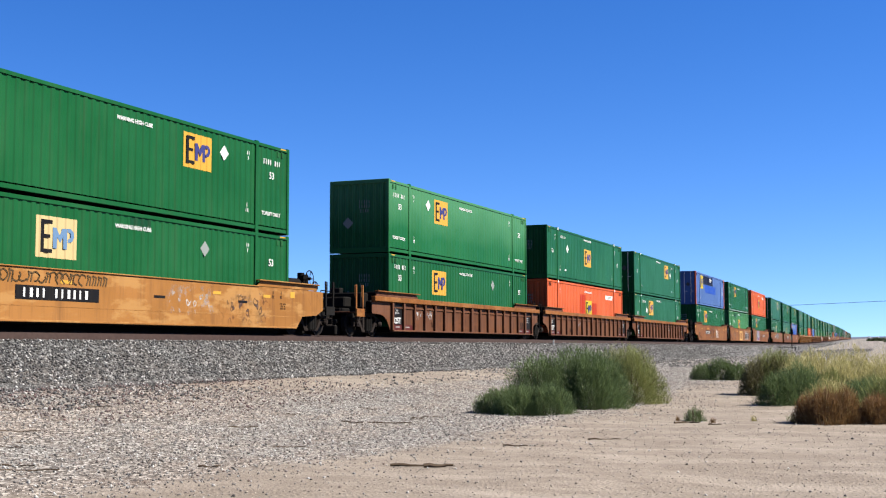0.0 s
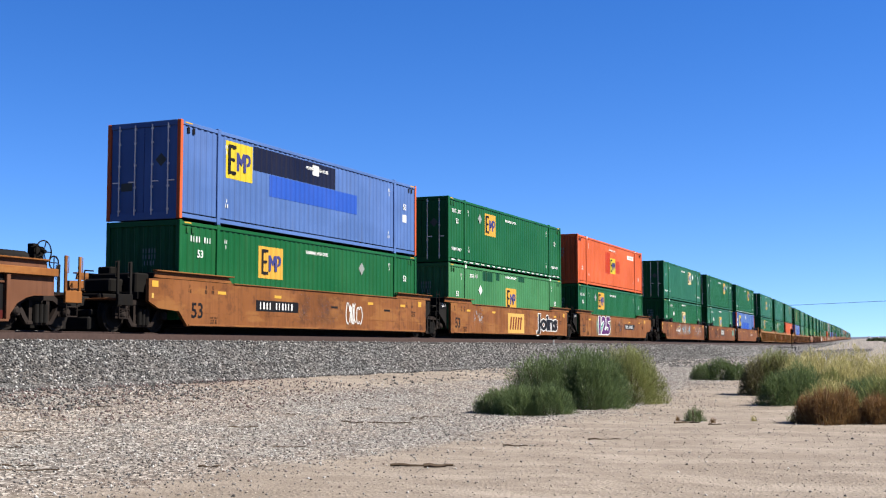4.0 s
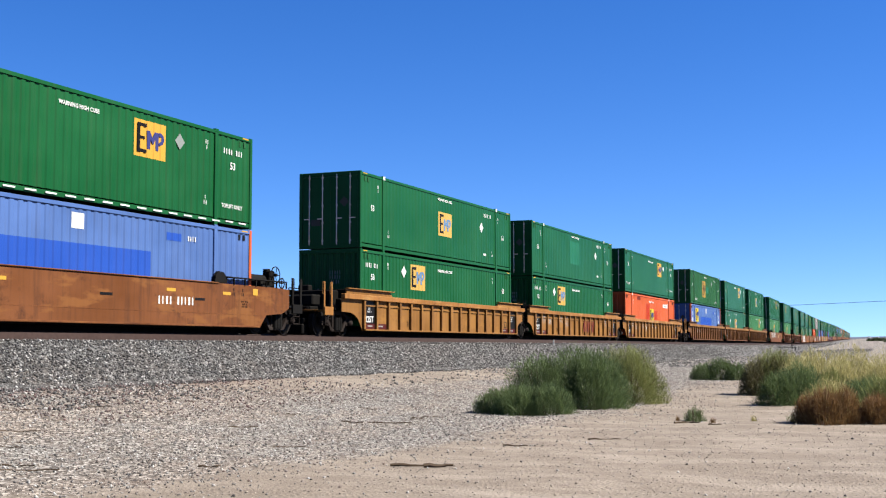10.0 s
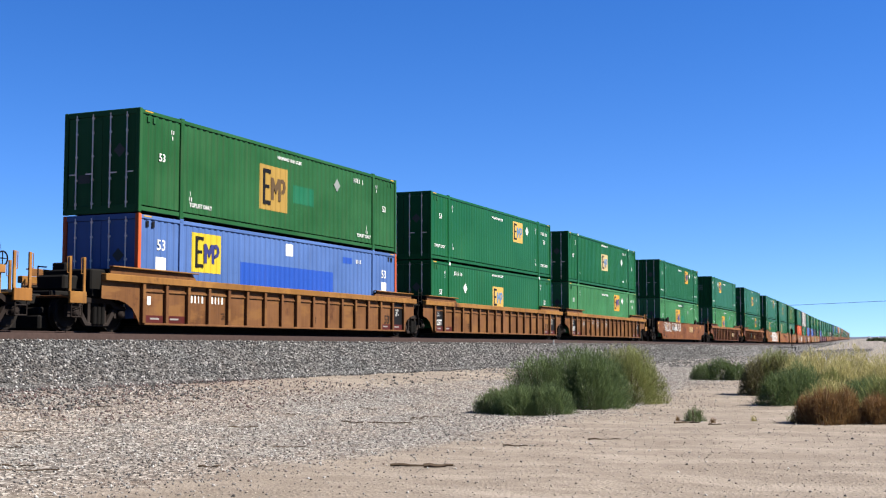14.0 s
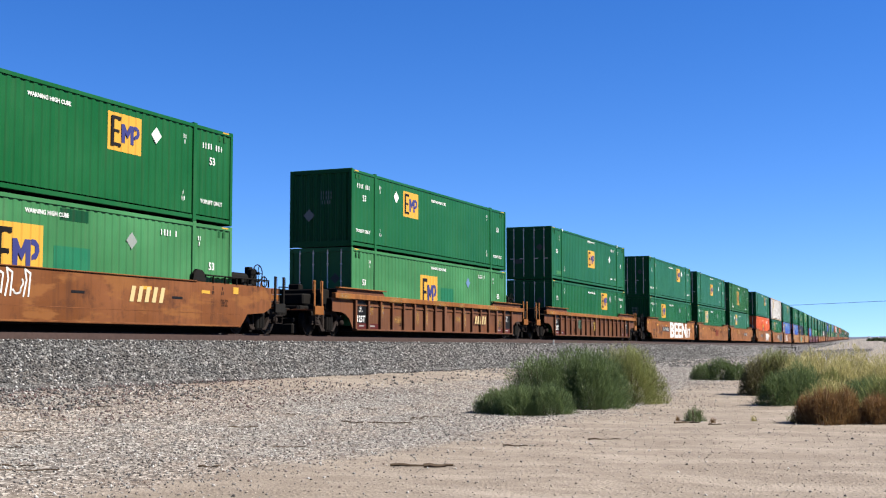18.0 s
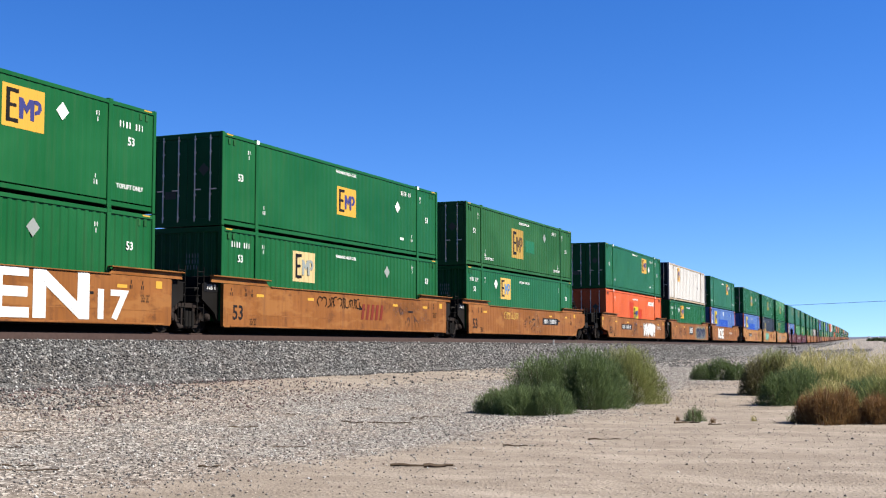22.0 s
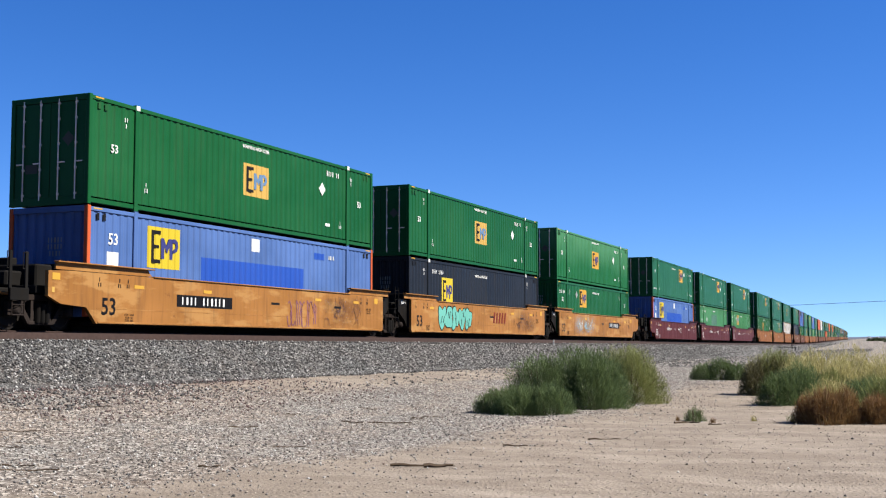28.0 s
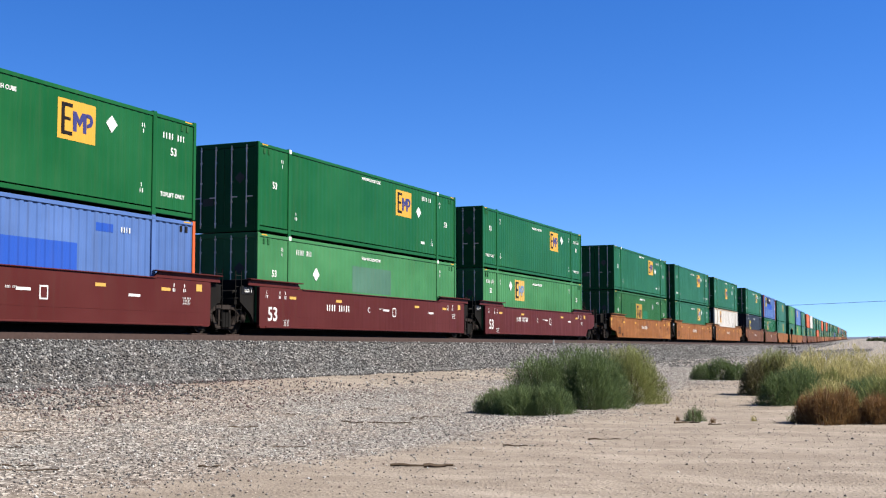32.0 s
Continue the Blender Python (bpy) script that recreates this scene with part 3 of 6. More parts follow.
scatter("ground_pebbles", np.c_[x, y, z + 0.005], 0.007 + 0.023 * rng.random(len(y)) ** 2.6, PEBBLES, "pale pebbles strewn over the dirt", 13)
y, d, rng = spread(7, 16000, 60, 190, 4.3, 14.0, 1.5)
scatter("far_pebbles", np.c_[centre(y) + d, y, ground_z(y, d) + 0.005], 0.02 + 0.05 * rng.random(len(y)) ** 2, STONES, "grey gravel spread beside the far ballast", 17)
y, d, rng = spread(8, 2600, 16, 29, 0, 1, 1.2)
d = 4.3 + 5.4 * d ** 1.3
scatter("red_stones", np.c_[centre(y) + d, y, ground_z(y, d) + 0.03], 0.013 + 0.026 * rng.random(len(y)) ** 2, RED_STONES, "reddish stones along the foot of the ballast", 18)
y, d, rng = spread(4, 3800, 7, 42, 13, 25, 1.4)
x = centre(y) + d
z = ground_z(y, d) + np.array([rough_z(a, b) for a, b in zip(x, y)])
scatter("sand_pebbles", np.c_[x, y, z + 0.003], 0.005 + 0.026 * rng.random(len(y)) ** 4, PEBBLES, "small pebbles strewn over the sand", 14)

y, d, rng = spread(9, 16000, 7, 34, 14.5, 27, 1.5)
x = centre(y) + d
z = ground_z(y, d) + np.array([rough_z(a, b) for a, b in zip(x, y)])
scatter("sand_clods", np.c_[x, y, z], 0.006 + 0.018 * rng.random(len(y)) ** 2.5, CLODS, "small crumbs of sandy dirt", 19)


def extrude_line(name, profile, off, ss, mat, label, category):
    """A profile of (across, up) points carried along the line."""
    v, n = [], len(profile)
    for s in ss:
        x, yy, zz, m = (float(q) for q in line(s, off))
        k = 1 / math.sqrt(1 + m * m)
        v += [(x + a * k, yy - a * m * k, zz + b) for a, b in profile]
    f = [[i * n + j, i * n + (j + 1) % n, (i + 1) * n + (j + 1) % n, (i + 1) * n + j] for i in range(len(ss) - 1) for j in range(n)]
    me = mesh(name + str(off), (v, f))
    ob = part(name, me, mat)
    return tagged(ob, label, category, kind="structure")


RAIL_SHAPE = [(-0.07, -0.185), (0.07, -0.185), (0.07, -0.172), (0.014, -0.15), (0.010, -0.05), (0.036, -0.035), (0.037, -0.006), (0.030, 0.0), (-0.030, 0.0), (-0.037, -0.006), (-0.036, -0.035), (-0.010, -0.05), (-0.014, -0.15), (-0.07, -0.172)]
RS = steps((-640, -20, 40), (-20, 200, 110), (200, 2200, 100))
for side in (0.755, -0.755):
    extrude_line("rail", RAIL_SHAPE, HALF - side, RS, RAIL, "rusty brown steel rail on the ballast", "rail")

SPARE_SHAPE = [(-0.07, -0.20), (0.078, -0.20), (0.066, -0.13), (0.045, -0.04), (0.034, 0.0), (-0.034, 0.0), (-0.045, -0.04), (-0.066, -0.13)]
# a spare length of rail lies along the shoulder of the bank
spare_rail = extrude_line("spare_rail", [(a, b - 0.055) for a, b in SPARE_SHAPE], HALF - 1.72, RS, RAIL, "rusty spare rail lying along the ballast shoulder", "rail")

# ================= shrubs =================
def blades(lobes, count, length, width, seed, upright=0.45):
    """Thin stalks that fill dome-shaped lobes (x, y, z, rx, ry, rz) and stand out of them."""
    rng = np.random.default_rng(seed)
    vol = np.array([(l[3] * l[4] * l[5]) ** 0.75 for l in lobes])
    pick = rng.choice(len(lobes), count, p=vol / vol.sum())
    L = np.array(lobes)[pick]
    th, u = rng.uniform(0, math.tau, count), rng.uniform(0.0, 1.0, count)
    r = rng.uniform(0.35, 1.0, count) ** 0.45
    # lumps over the outline
    lump = 0.95 + 0.10 * np.sin(3 * th + L[:, 0] * 7) * np.cos(5 * u + L[:, 1]) + 0.09 * np.sin(7 * th + 4 * u)
    cz, rad = u ** 0.9, np.sqrt(np.clip(1 - (u ** 0.9) ** 2, 0, 1))
    n = np.stack([np.cos(th) * rad, np.sin(th) * rad, cz], -1)
    p = L[:, :3] + n * L[:, 3:] * (r * lump)[:, None]
    d = n * (1 - upright) + np.array([0, 0, upright]) + rng.normal(0, 0.28, (count, 3))
    d /= np.linalg.norm(d, axis=1)[:, None]
    ln = length * rng.uniform(0.5, 1.2, count)[:, None]
    w = np.cross(d, rng.normal(0, 1, (count, 3)))
    w *= (width * rng.uniform(0.6, 1.4, count) / np.linalg.norm(w, axis=1))[:, None]
    base = p - d * ln * 0.75
    base[:, 2] = np.maximum(base[:, 2], L[:, 2] + 0.004)
    mid = base + d * ln * 0.5 + rng.normal(0, 0.02, (count, 3)) * ln
    v = np.stack([base - w, base + w, mid + w * 0.8, mid - w * 0.8, base + d * ln], 1).reshape(-1, 3)
    k = 5 * np.arange(count)[:, None]
    quads, tris = (k + np.array([[0, 1, 2, 3]])).tolist(), (k + np.array([[3, 2, 4]])).tolist()
    return v.tolist(), quads + tris


def stems(lobes, count, seed):
    rng = np.random.default_rng(seed)
    out = []
    for _ in range(count):
        l = lobes[rng.integers(len(lobes))]
        a, t = rng.uniform(0, math.tau), rng.uniform(0.3, 0.85)
        top = (l[0] + math.cos(a) * l[3] * t, l[1] + math.sin(a) * l[4] * t, l[2] + l[5] * (1 - t * t) ** 0.5 * 0.85)
        out.append(rod((l[0] + 0.1 * math.cos(a), l[1] + 0.1 * math.sin(a), l[2] - 0.05), top, 0.011, 5, 0.003))
    return out


def shrub(name, x, y, groups, label, seed):
    """groups: (lobes round the base point, number of stalks, their length, width, material, part name)."""
    thing = tagged(new(name), label, "shrub")
    z = ground_at(x, y)
    thing.location = (x, y, z)
    for k, (lobes, count, length, width, mat, pname) in enumerate(groups):
        lobes = [(lx, ly, ground_at(x + lx, y + ly) - z - 0.02, rx, ry, rz) for lx, ly, rx, ry, rz in lobes]
        part(pname, mesh("%s %d %d" % (name, seed, k), blades(lobes, count, length, width, seed + k), closed=False), mat, thing)
        part("stems", mesh("%s stems %d %d" % (name, seed, k), *stems(lobes, min(26, count // 60), seed + k)), TWIG, thing)
    return thing


shrub("saltbush", -5.9, 26.2, [
    ([(-0.05, 0.3, 1.05, 0.95, 1.43), (-0.8, 0.0, 0.85, 0.8, 1.25), (0.4, 0.3, 0.85, 0.9, 1.38)], 50000, 0.11, 0.0035, LEAF_GREEN, "foliage"),
    ([(-0.65, -2.2, 0.65, 0.55, 0.66), (-1.2, -2.0, 0.52, 0.45, 0.56), (-0.05, -2.1, 0.58, 0.5, 0.68)], 26000, 0.10, 0.003, LEAF_GREEN, "low_foliage"),
    ([(0.72, 2.4, 0.95, 0.9, 1.42)], 30000, 0.11, 0.0032, LEAF_LIME, "lime_foliage")],
    "rounded grey-green desert shrub with a yellow-green side", 100)
shrub("saltbush", -5.0, 45.6, [([(-0.5, 0.0, 0.55, 0.5, 0.66), (0.1, 0.2, 0.7, 0.6, 0.88), (0.75, 0, 0.55, 0.5, 0.72)], 13000, 0.13, 0.0045, LEAF_GREEN, "foliage")], "low rounded green desert shrub on the dirt", 200)
shrub("dry_brush", -2.25, 33.4, [([(-0.35, 0, 0.56, 0.672, 1.02), (0.2, 0.2, 0.616, 0.672, 1.13)], 16000, 0.12, 0.0036, LEAF_DRY, "dry_foliage"),
                                 ([(0.1, 0.3, 0.952, 0.784, 1.31), (0.9, -1.2, 0.672, 0.672, 1.13)], 20000, 0.12, 0.0036, LEAF_LIME, "foliage")], "brown and olive half-dried desert brush", 250)
shrub("saltbush", -1.62, 28.6, [([(-0.12, 0, 0.6, 0.56, 0.86), (0.3, 0.5, 0.66, 0.7, 1.02)], 20000, 0.11, 0.0032, LEAF_GREEN, "foliage")], "dense green desert shrub beside the dry brush", 300)
shrub("rabbitbrush", 0.1, 32.0, [([(-1.1, -0.6, 0.952, 1.01, 1.29), (-0.3, 0.9, 1.01, 0.896, 1.35), (0.55, -1.6, 1.01, 1.01, 1.25), (1.4, -1.2, 1.01, 1.01, 1.25), (2.4, 0.2, 1.12, 1.01, 1.17), (-1.7, 1.6, 0.784, 0.784, 1.12), (-1.5, -1.9, 0.7, 0.7, 1.12), (-0.5, -2.0, 0.7, 0.7, 1.15)], 70000, 0.12, 0.004, LEAF_STRAW, "foliage"),
    ([(-0.75, -2.4, 0.55, 0.5, 0.85), (0.15, -2.9, 0.5, 0.5, 0.75), (1.1, -2.6, 0.6, 0.55, 0.85)], 26000, 0.11, 0.0032, LEAF_LIME, "green_foliage")], "broad straw-coloured flowering desert shrub", 400)
shrub("saltbush", 0.35, 26.8, [([(-0.35, 0, 0.6, 0.56, 0.74), (0.4, 0.1, 0.6, 0.56, 0.80), (1.1, 0, 0.6, 0.56, 0.78)], 24000, 0.11, 0.0032, LEAF_GREEN, "foliage")], "grey-green desert shrub in front of straw-coloured brush", 450)
shrub("dry_weed", -0.62, 22.5, [([(0.0, 0.0, 0.48, 0.42, 0.70), (-0.34, 0.1, 0.28, 0.3, 0.56), (0.34, 0.15, 0.34, 0.34, 0.72)], 9500, 0.15, 0.003, LEAF_RUST, "foliage"), ([(0.1, 0.45, 0.6, 0.4, 0.86)], 4200, 0.16, 0.003, LEAF_STRAW, "pale_foliage")], "rust-brown dried weed clump", 500)
shrub("dry_weed", 0.45, 22.8, [([(-0.2, 0.0, 0.42, 0.4, 0.58), (0.4, 0.2, 0.45, 0.4, 0.64)], 9000, 0.15, 0.003, LEAF_RUST, "dry_foliage"), ([(0.1, 0.5, 0.75, 0.45, 0.92)], 6000, 0.16, 0.003, LEAF_LIME, "green_foliage")], "rust-brown dried weed beside the dirt track", 600)
for k, (px, py, r, h, mat) in enumerate(((-2.95, 23.1, 0.24, 0.32, LEAF_GREEN), (-1.2, 23.2, 0.16, 0.2, LEAF_GREEN), (-1.9, 23.3, 0.07, 0.16, LEAF_STRAW), (-2.55, 22.5, 0.06, 0.14, LEAF_RUST), (-3.25, 23.0, 0.05, 0.08, LEAF_RUST))):
    shrub("weed_tuft", px, py, [([(0, 0, r, r, h)], 90 if r < 0.2 else 900, 0.12, 0.0025, mat, "blade_tuft")], "small dry weed tuft on the sand", 700 + k)
shrub("distant_shrub", 5.2, 112, [([(0, 0, 2.2, 1.8, 1.25), (2.4, 0.5, 2.4, 2.0, 1.1), (5, 0, 2.5, 2, 1.3)], 9000, 0.4, 0.025, LEAF_TREE, "foliage")], "dark green shrubs beside the far dirt track", 800)

# ================= small things on the ground and far off =================
def stick(x, y, length, turn, r, bent=0.0):
    z = ground_at(x, y) + r * 0.7
    pts = [Vector((length * (t - 0.5), bent * math.sin(t * 3.1), 0.01 * math.sin(t * 9))) for t in np.linspace(0, 1, 6)]
    m = pose(x, y, z, 0, 0, turn)
    ob = part("stick", mesh("stick %.2f %.2f" % (x, y), *[rod(m @ a, m @ b, r * (1.1 - 0.12 * i), 6, r * (1.0 - 0.12 * i)) for i, (a, b) in enumerate(zip(pts, pts[1:]))]), TWIG)
    return tagged(ob, "dry grey stick lying on the dirt", "stick", "sticks on the ground")


for x, y, l, turn, r, bent in ((-5.05, 13.8, 0.62, 14, 0.020, 0.03), (-4.75, 13.75, 0.35, 25, 0.028, 0.0), (-9.0, 11.7, 0.75, 30, 0.014, 0.05), (-9.3, 11.9, 0.5, 10, 0.012, 0.04), (-4.6, 16.6, 0.35, 5, 0.014, 0.02), (-3.7, 18.4, 0.5, 12, 0.012, 0.05), (-9.6, 18.0, 0.5, 35, 0.014, 0.0), (-11.4, 14.6, 0.7, 22, 0.012, 0.06), (-8.0, 20.5, 0.8, 12, 0.016, 0.05), (-8.6, 20.2, 0.45, -10, 0.014, 0.03), (-12.6, 18.3, 0.5, 30, 0.012, 0.0), (-3.0, 22.4, 0.45, 15, 0.018, 0.12), (-3.1, 22.55, 0.3, 60, 0.014, 0.08), (-2.45, 21.9, 0.22, 10, 0.014, 0.03)):
    stick(x, y, l, turn, r, bent)
pick = random.Random(77)
for _ in range(26):
    y = pick.uniform(12.5, 26)
    x = float(centre(y)) + pick.uniform(7.0, 13.8)
    stick(x, y, pick.uniform(0.2, 0.5), pick.gauss(18, 20), pick.uniform(0.006, 0.011), pick.uniform(-0.05, 0.05))

# a short white marker post beside the ballast
x, y, z, _ = (float(q) for q in line(60.8, -1.2))
marker = tagged(part("marker_post", mesh("marker post", box(-0.03, -0.03, -0.35, 0.03, 0.03, 0.10, 0.008)), WHITE), "small white marker stake at the ballast edge", "marker post")
marker.location = (x, y, z - 0.15)

# trackside post with a cross plate, and a low box beside it
x, y, z, _ = (float(q) for q in line(172.0, -2.4))
sign = tagged(new("trackside_sign"), "dark steel trackside post with a small plate", "sign post")
sign.location = (x, y, z - 1.05)
part("post", mesh("sign post", rod((0, 0, 0), (0, 0, 3.05), 0.06, 10)), STEEL_DARK, sign)
part("plate", mesh("sign plate", box(-0.16, -0.02, 2.3, 0.16, 0.02, 2.95, 0.01)), STEEL_DARK, sign)
crib = tagged(new("equipment_stand"), "low weathered grey equipment stand beside the track", "equipment")
x, y, z, _ = (float(q) for q in line(160.0, -2.6))
crib.location = (x, y, z - 0.95)
part("deck", mesh("deck", box(-1.3, -0.5, 0.40, 1.3, 0.5, 0.52, 0.02)), GALV, crib)
for dx in (-1.1, 1.1):
    part("leg", mesh("crib leg", box(-0.08, -0.4, 0, 0.08, 0.4, 0.42, 0.01)), GALV, crib, at=Matrix.Translation((dx, 0, 0)))

# power line far behind the train
wire_pts = [Vector((-160 + 420 * t, 700, 19.6 + (-123 + 420 * t) * 0.0355 + 1.6 * ((t - 0.4) ** 2))) for t in np.linspace(0, 1, 15)]
tagged(part("power_cable", mesh("cable", *[rod(a, b, 0.11, 5) for a, b in zip(wire_pts, wire_pts[1:])]), STEEL_DARK), "thin dark power cable against the sky", "cable")
for p in (wire_pts[0], wire_pts[-1]):
    tagged(part("utility_pole", mesh("pole %.0f" % p.x, rod((p.x, p.y, -1.2), (p.x, p.y, p.z + 0.1), 0.2, 8, 0.14)), TWIG), "tall wooden utility pole carrying a cable", "pole")

# white vehicles and dark trees at the end of the dirt track
def far_truck(x, y, w):
    g = ground_at(x, y)
    t = tagged(new("parked_vehicle"), "white box vehicle parked far along the line", "vehicle")
    t.location = (x, y, g)
    body = part("body", mesh("far body", box(-1.1, -2.6, 0.6, 1.1, 1.4, 2.7, 0.08)), WHITE, t)
    part("cab", mesh("far cab", box(-1.0, -4.2, 0.5, 1.0, -2.65, 2.0, 0.15)), WHITE, t)
    for sx in (-0.95, 0.95):
        for sy in (-3.4, 0.6):
            part("wheel", mesh("far wheel", lathe_x(0.42, 0.14)), STEEL_DARK, t, at=Matrix.Translation((sx, sy, 0.42)))
    return t


def lathe_x(r, h):
    return rod((-h, 0, 0), (h, 0, 0), r, 14)


far_truck(5.2, 820, 1)
far_truck(11.2, 900, 1)
for kk, (x, y, r) in enumerate(((11, 300, 2.2), (16, 330, 2.6), (14, 520, 3.0), (20, 640, 3.4), (8, 700, 3.0), (27, 560, 3.6))):
    shrub("distant_shrub", x, y, [([(0, 0, r, r, r * 0.75), (r * 1.2, 0, r, r, r * 0.62), (-r, 0.5, r * 0.8, r, r * 0.55)], 2200, 0.8, 0.08, LEAF_TREE, "foliage")], "dark green shrubs on the far desert flat", 900 + kk)


# desert scrub over the flat beyond the dirt track
rng = np.random.default_rng(44)
lobes = []
for _ in range(420):
    y = 95 + 900 * rng.random() ** 1.6
    x = 3.5 + 0.012 * y + (6 + 0.22 * y) * rng.random()
    r = rng.uniform(0.5, 1.5) * (1 + y / 500)
    lobes.append((x, y, float(ground_z(y, x - centre(y))) - 0.05, r, r, r * rng.uniform(0.45, 0.8)))
scrub = part("desert_scrub", mesh("scrub", blades(lobes, 42000, 0.6, 0.05, 45), closed=False), LEAF_SCRUB)
tagged(scrub, "grey-green desert scrub covering the far flat", "scrub", kind="stuff")


def ridge():
    """Low hazy hills along the horizon."""
    n = 160
    xs = np.linspace(-3000, 3000, n)
    h = np.array([4 + 9 * abs(noise.noise((x * 0.0016, 2.2, 0))) + 3 * noise.noise((x * 0.008, 7.0, 0)) for x in xs]) + 9 * smooth(-200, 700, xs)
    v = [(x, 3900, -4) for x in xs] + [(x, 3930, -1 + b) for x, b in zip(xs, h)] + [(x, 4150, -4) for x in xs]
    f = [[k * n + i, k * n + i + 1, (k + 1) * n + i + 1, (k + 1) * n + i] for k in (0, 1) for i in range(n - 1)]
    ob = part("hill_ridge", mesh("ridge", (v, f)), HILL)
    return tagged(ob, "low hazy blue-brown hills on the horizon", "hills", kind="structure")


ridge()

# ================= containers =================
LEN, TALL = 16.154, 2.896
PITCH_C = 0.305
POST = LEN / 2 - 1.98


def groove(y, deep):
    """Depth of the corrugated wall at y, behind its crests."""
    t = ((y + 50 * PITCH_C) % PITCH_C) / PITCH_C
    if t < 0.36:
        return 0.0
    if t < 0.5:
        return deep * (t - 0.36) / 0.14
    if t < 0.86:
        return deep
    return deep * (1 - (t - 0.86) / 0.14)


def bends(y0, y1):
    ks = range(int(math.floor(y0 / PITCH_C)) - 1, int(math.ceil(y1 / PITCH_C)) + 2)
    ys = [PITCH_C * (k + t) for k in ks for t in (0, 0.36, 0.5, 0.86)]
    return [y0] + [y for y in ys if y0 + 1e-4 < y < y1 - 1e-4] + [y1]


def rippled(y0, y1, z0, z1, deep, lift=0.0):
    """A corrugated sheet facing +X."""
    ys = bends(y0, y1)
    v = []
    for y in ys:
        x = lift - groove(y, deep)
        v += [(x, y, z0), (x, y, z1)]
    return v, [[2 * i, 2 * i + 2, 2 * i + 3, 2 * i + 1] for i in range(len(ys) - 1)]


DEEP = {"corr": 0.021, "flat": 0.006, "plank": 0.0}
FACE = HALF - 0.03           # plane of the wall's crests
Z0, Z1 = 0.225, 2.76          # wall between the rails


def wall_mesh(kind):
    return mesh("wall " + kind, moved(rippled(-LEN / 2 + 0.08, LEN / 2 - 0.08, Z0, Z1, DEEP[kind]), Matrix.Translation((FACE, 0, 0))), closed=False)


def container_frame(thing, paint_mat, kind, red_posts):
    turn = Matrix.Rotation(math.pi, 4, "Z")
    w = HALF
    bare = POST_CREAM if kind == "plank" else paint_mat
    for at in (Matrix(), turn):
        part("side_wall", wall_mesh(kind), paint_mat, thing, at=at)
        part("top_rail", mesh("top rail", box(w - 0.07, -LEN / 2 + 0.02, Z1 - 0.01, w - 0.006, LEN / 2 - 0.02, TALL - 0.04, 0.008)), bare, thing, at=at)
        part("bottom_rail", mesh("bottom rail", box(w - 0.11, -LEN / 2 + 0.03, 0.065, w - 0.028, LEN / 2 - 0.03, 0.185, 0.008)), bare, thing, at=at)
    if kind == "plank":
        for i in range(25):
            part("panel_joint", mesh("panel joint", box(0, -0.022, Z0, 0.012, 0.022, Z1)), GALV, thing, "grey riveted panel joint", Matrix.Translation((FACE - 0.002, -LEN / 2 + 0.2 + i * 0.656, 0)))
    part("roof", mesh("roof", box(-w + 0.05, -LEN / 2 + 0.05, TALL - 0.075, w - 0.05, LEN / 2 - 0.05, TALL - 0.045)), paint_mat, thing)
    part("floor", mesh("container floor", box(-w + 0.12, -LEN / 2 + 0.06, 0.10, w - 0.12, LEN / 2 - 0.06, 0.15)), STEEL_DARK, thing)
    corner = mesh("corner post", box(-0.065, -0.065, 0.02, 0.065, 0.065, TALL - 0.012, 0.012))
    post = mesh("lifting post", box(-0.05, -0.085, 0.0, 0.028, 0.085, TALL - 0.01, 0.012), box(-0.03, 0.09, 0.2, -0.012, 0.125, Z1))
    cast = mesh("casting", box(-0.08, -0.089, 0.0, 0.031, 0.089, 0.118, 0.01))
    for sx in (1, -1):
        for sy in (1, -1):
            part("corner_post", corner, ORANGE if red_posts else paint_mat, thing, "orange corner post" if red_posts else "", at=Matrix.Translation((sx * (w - 0.062), sy * (LEN / 2 - 0.066), 0)))
            at = Matrix.Translation((sx * (w - 0.03), sy * POST, 0)) @ (Matrix() if sx > 0 else turn)
            part("lifting_post", post, bare, thing, at=at)
            if sx > 0:
                part("corner_casting", cast, paint_mat, thing, at=at @ Matrix.Translation((0, 0, TALL - 0.118)))
                part("corner_casting", cast, paint_mat, thing, at=at)


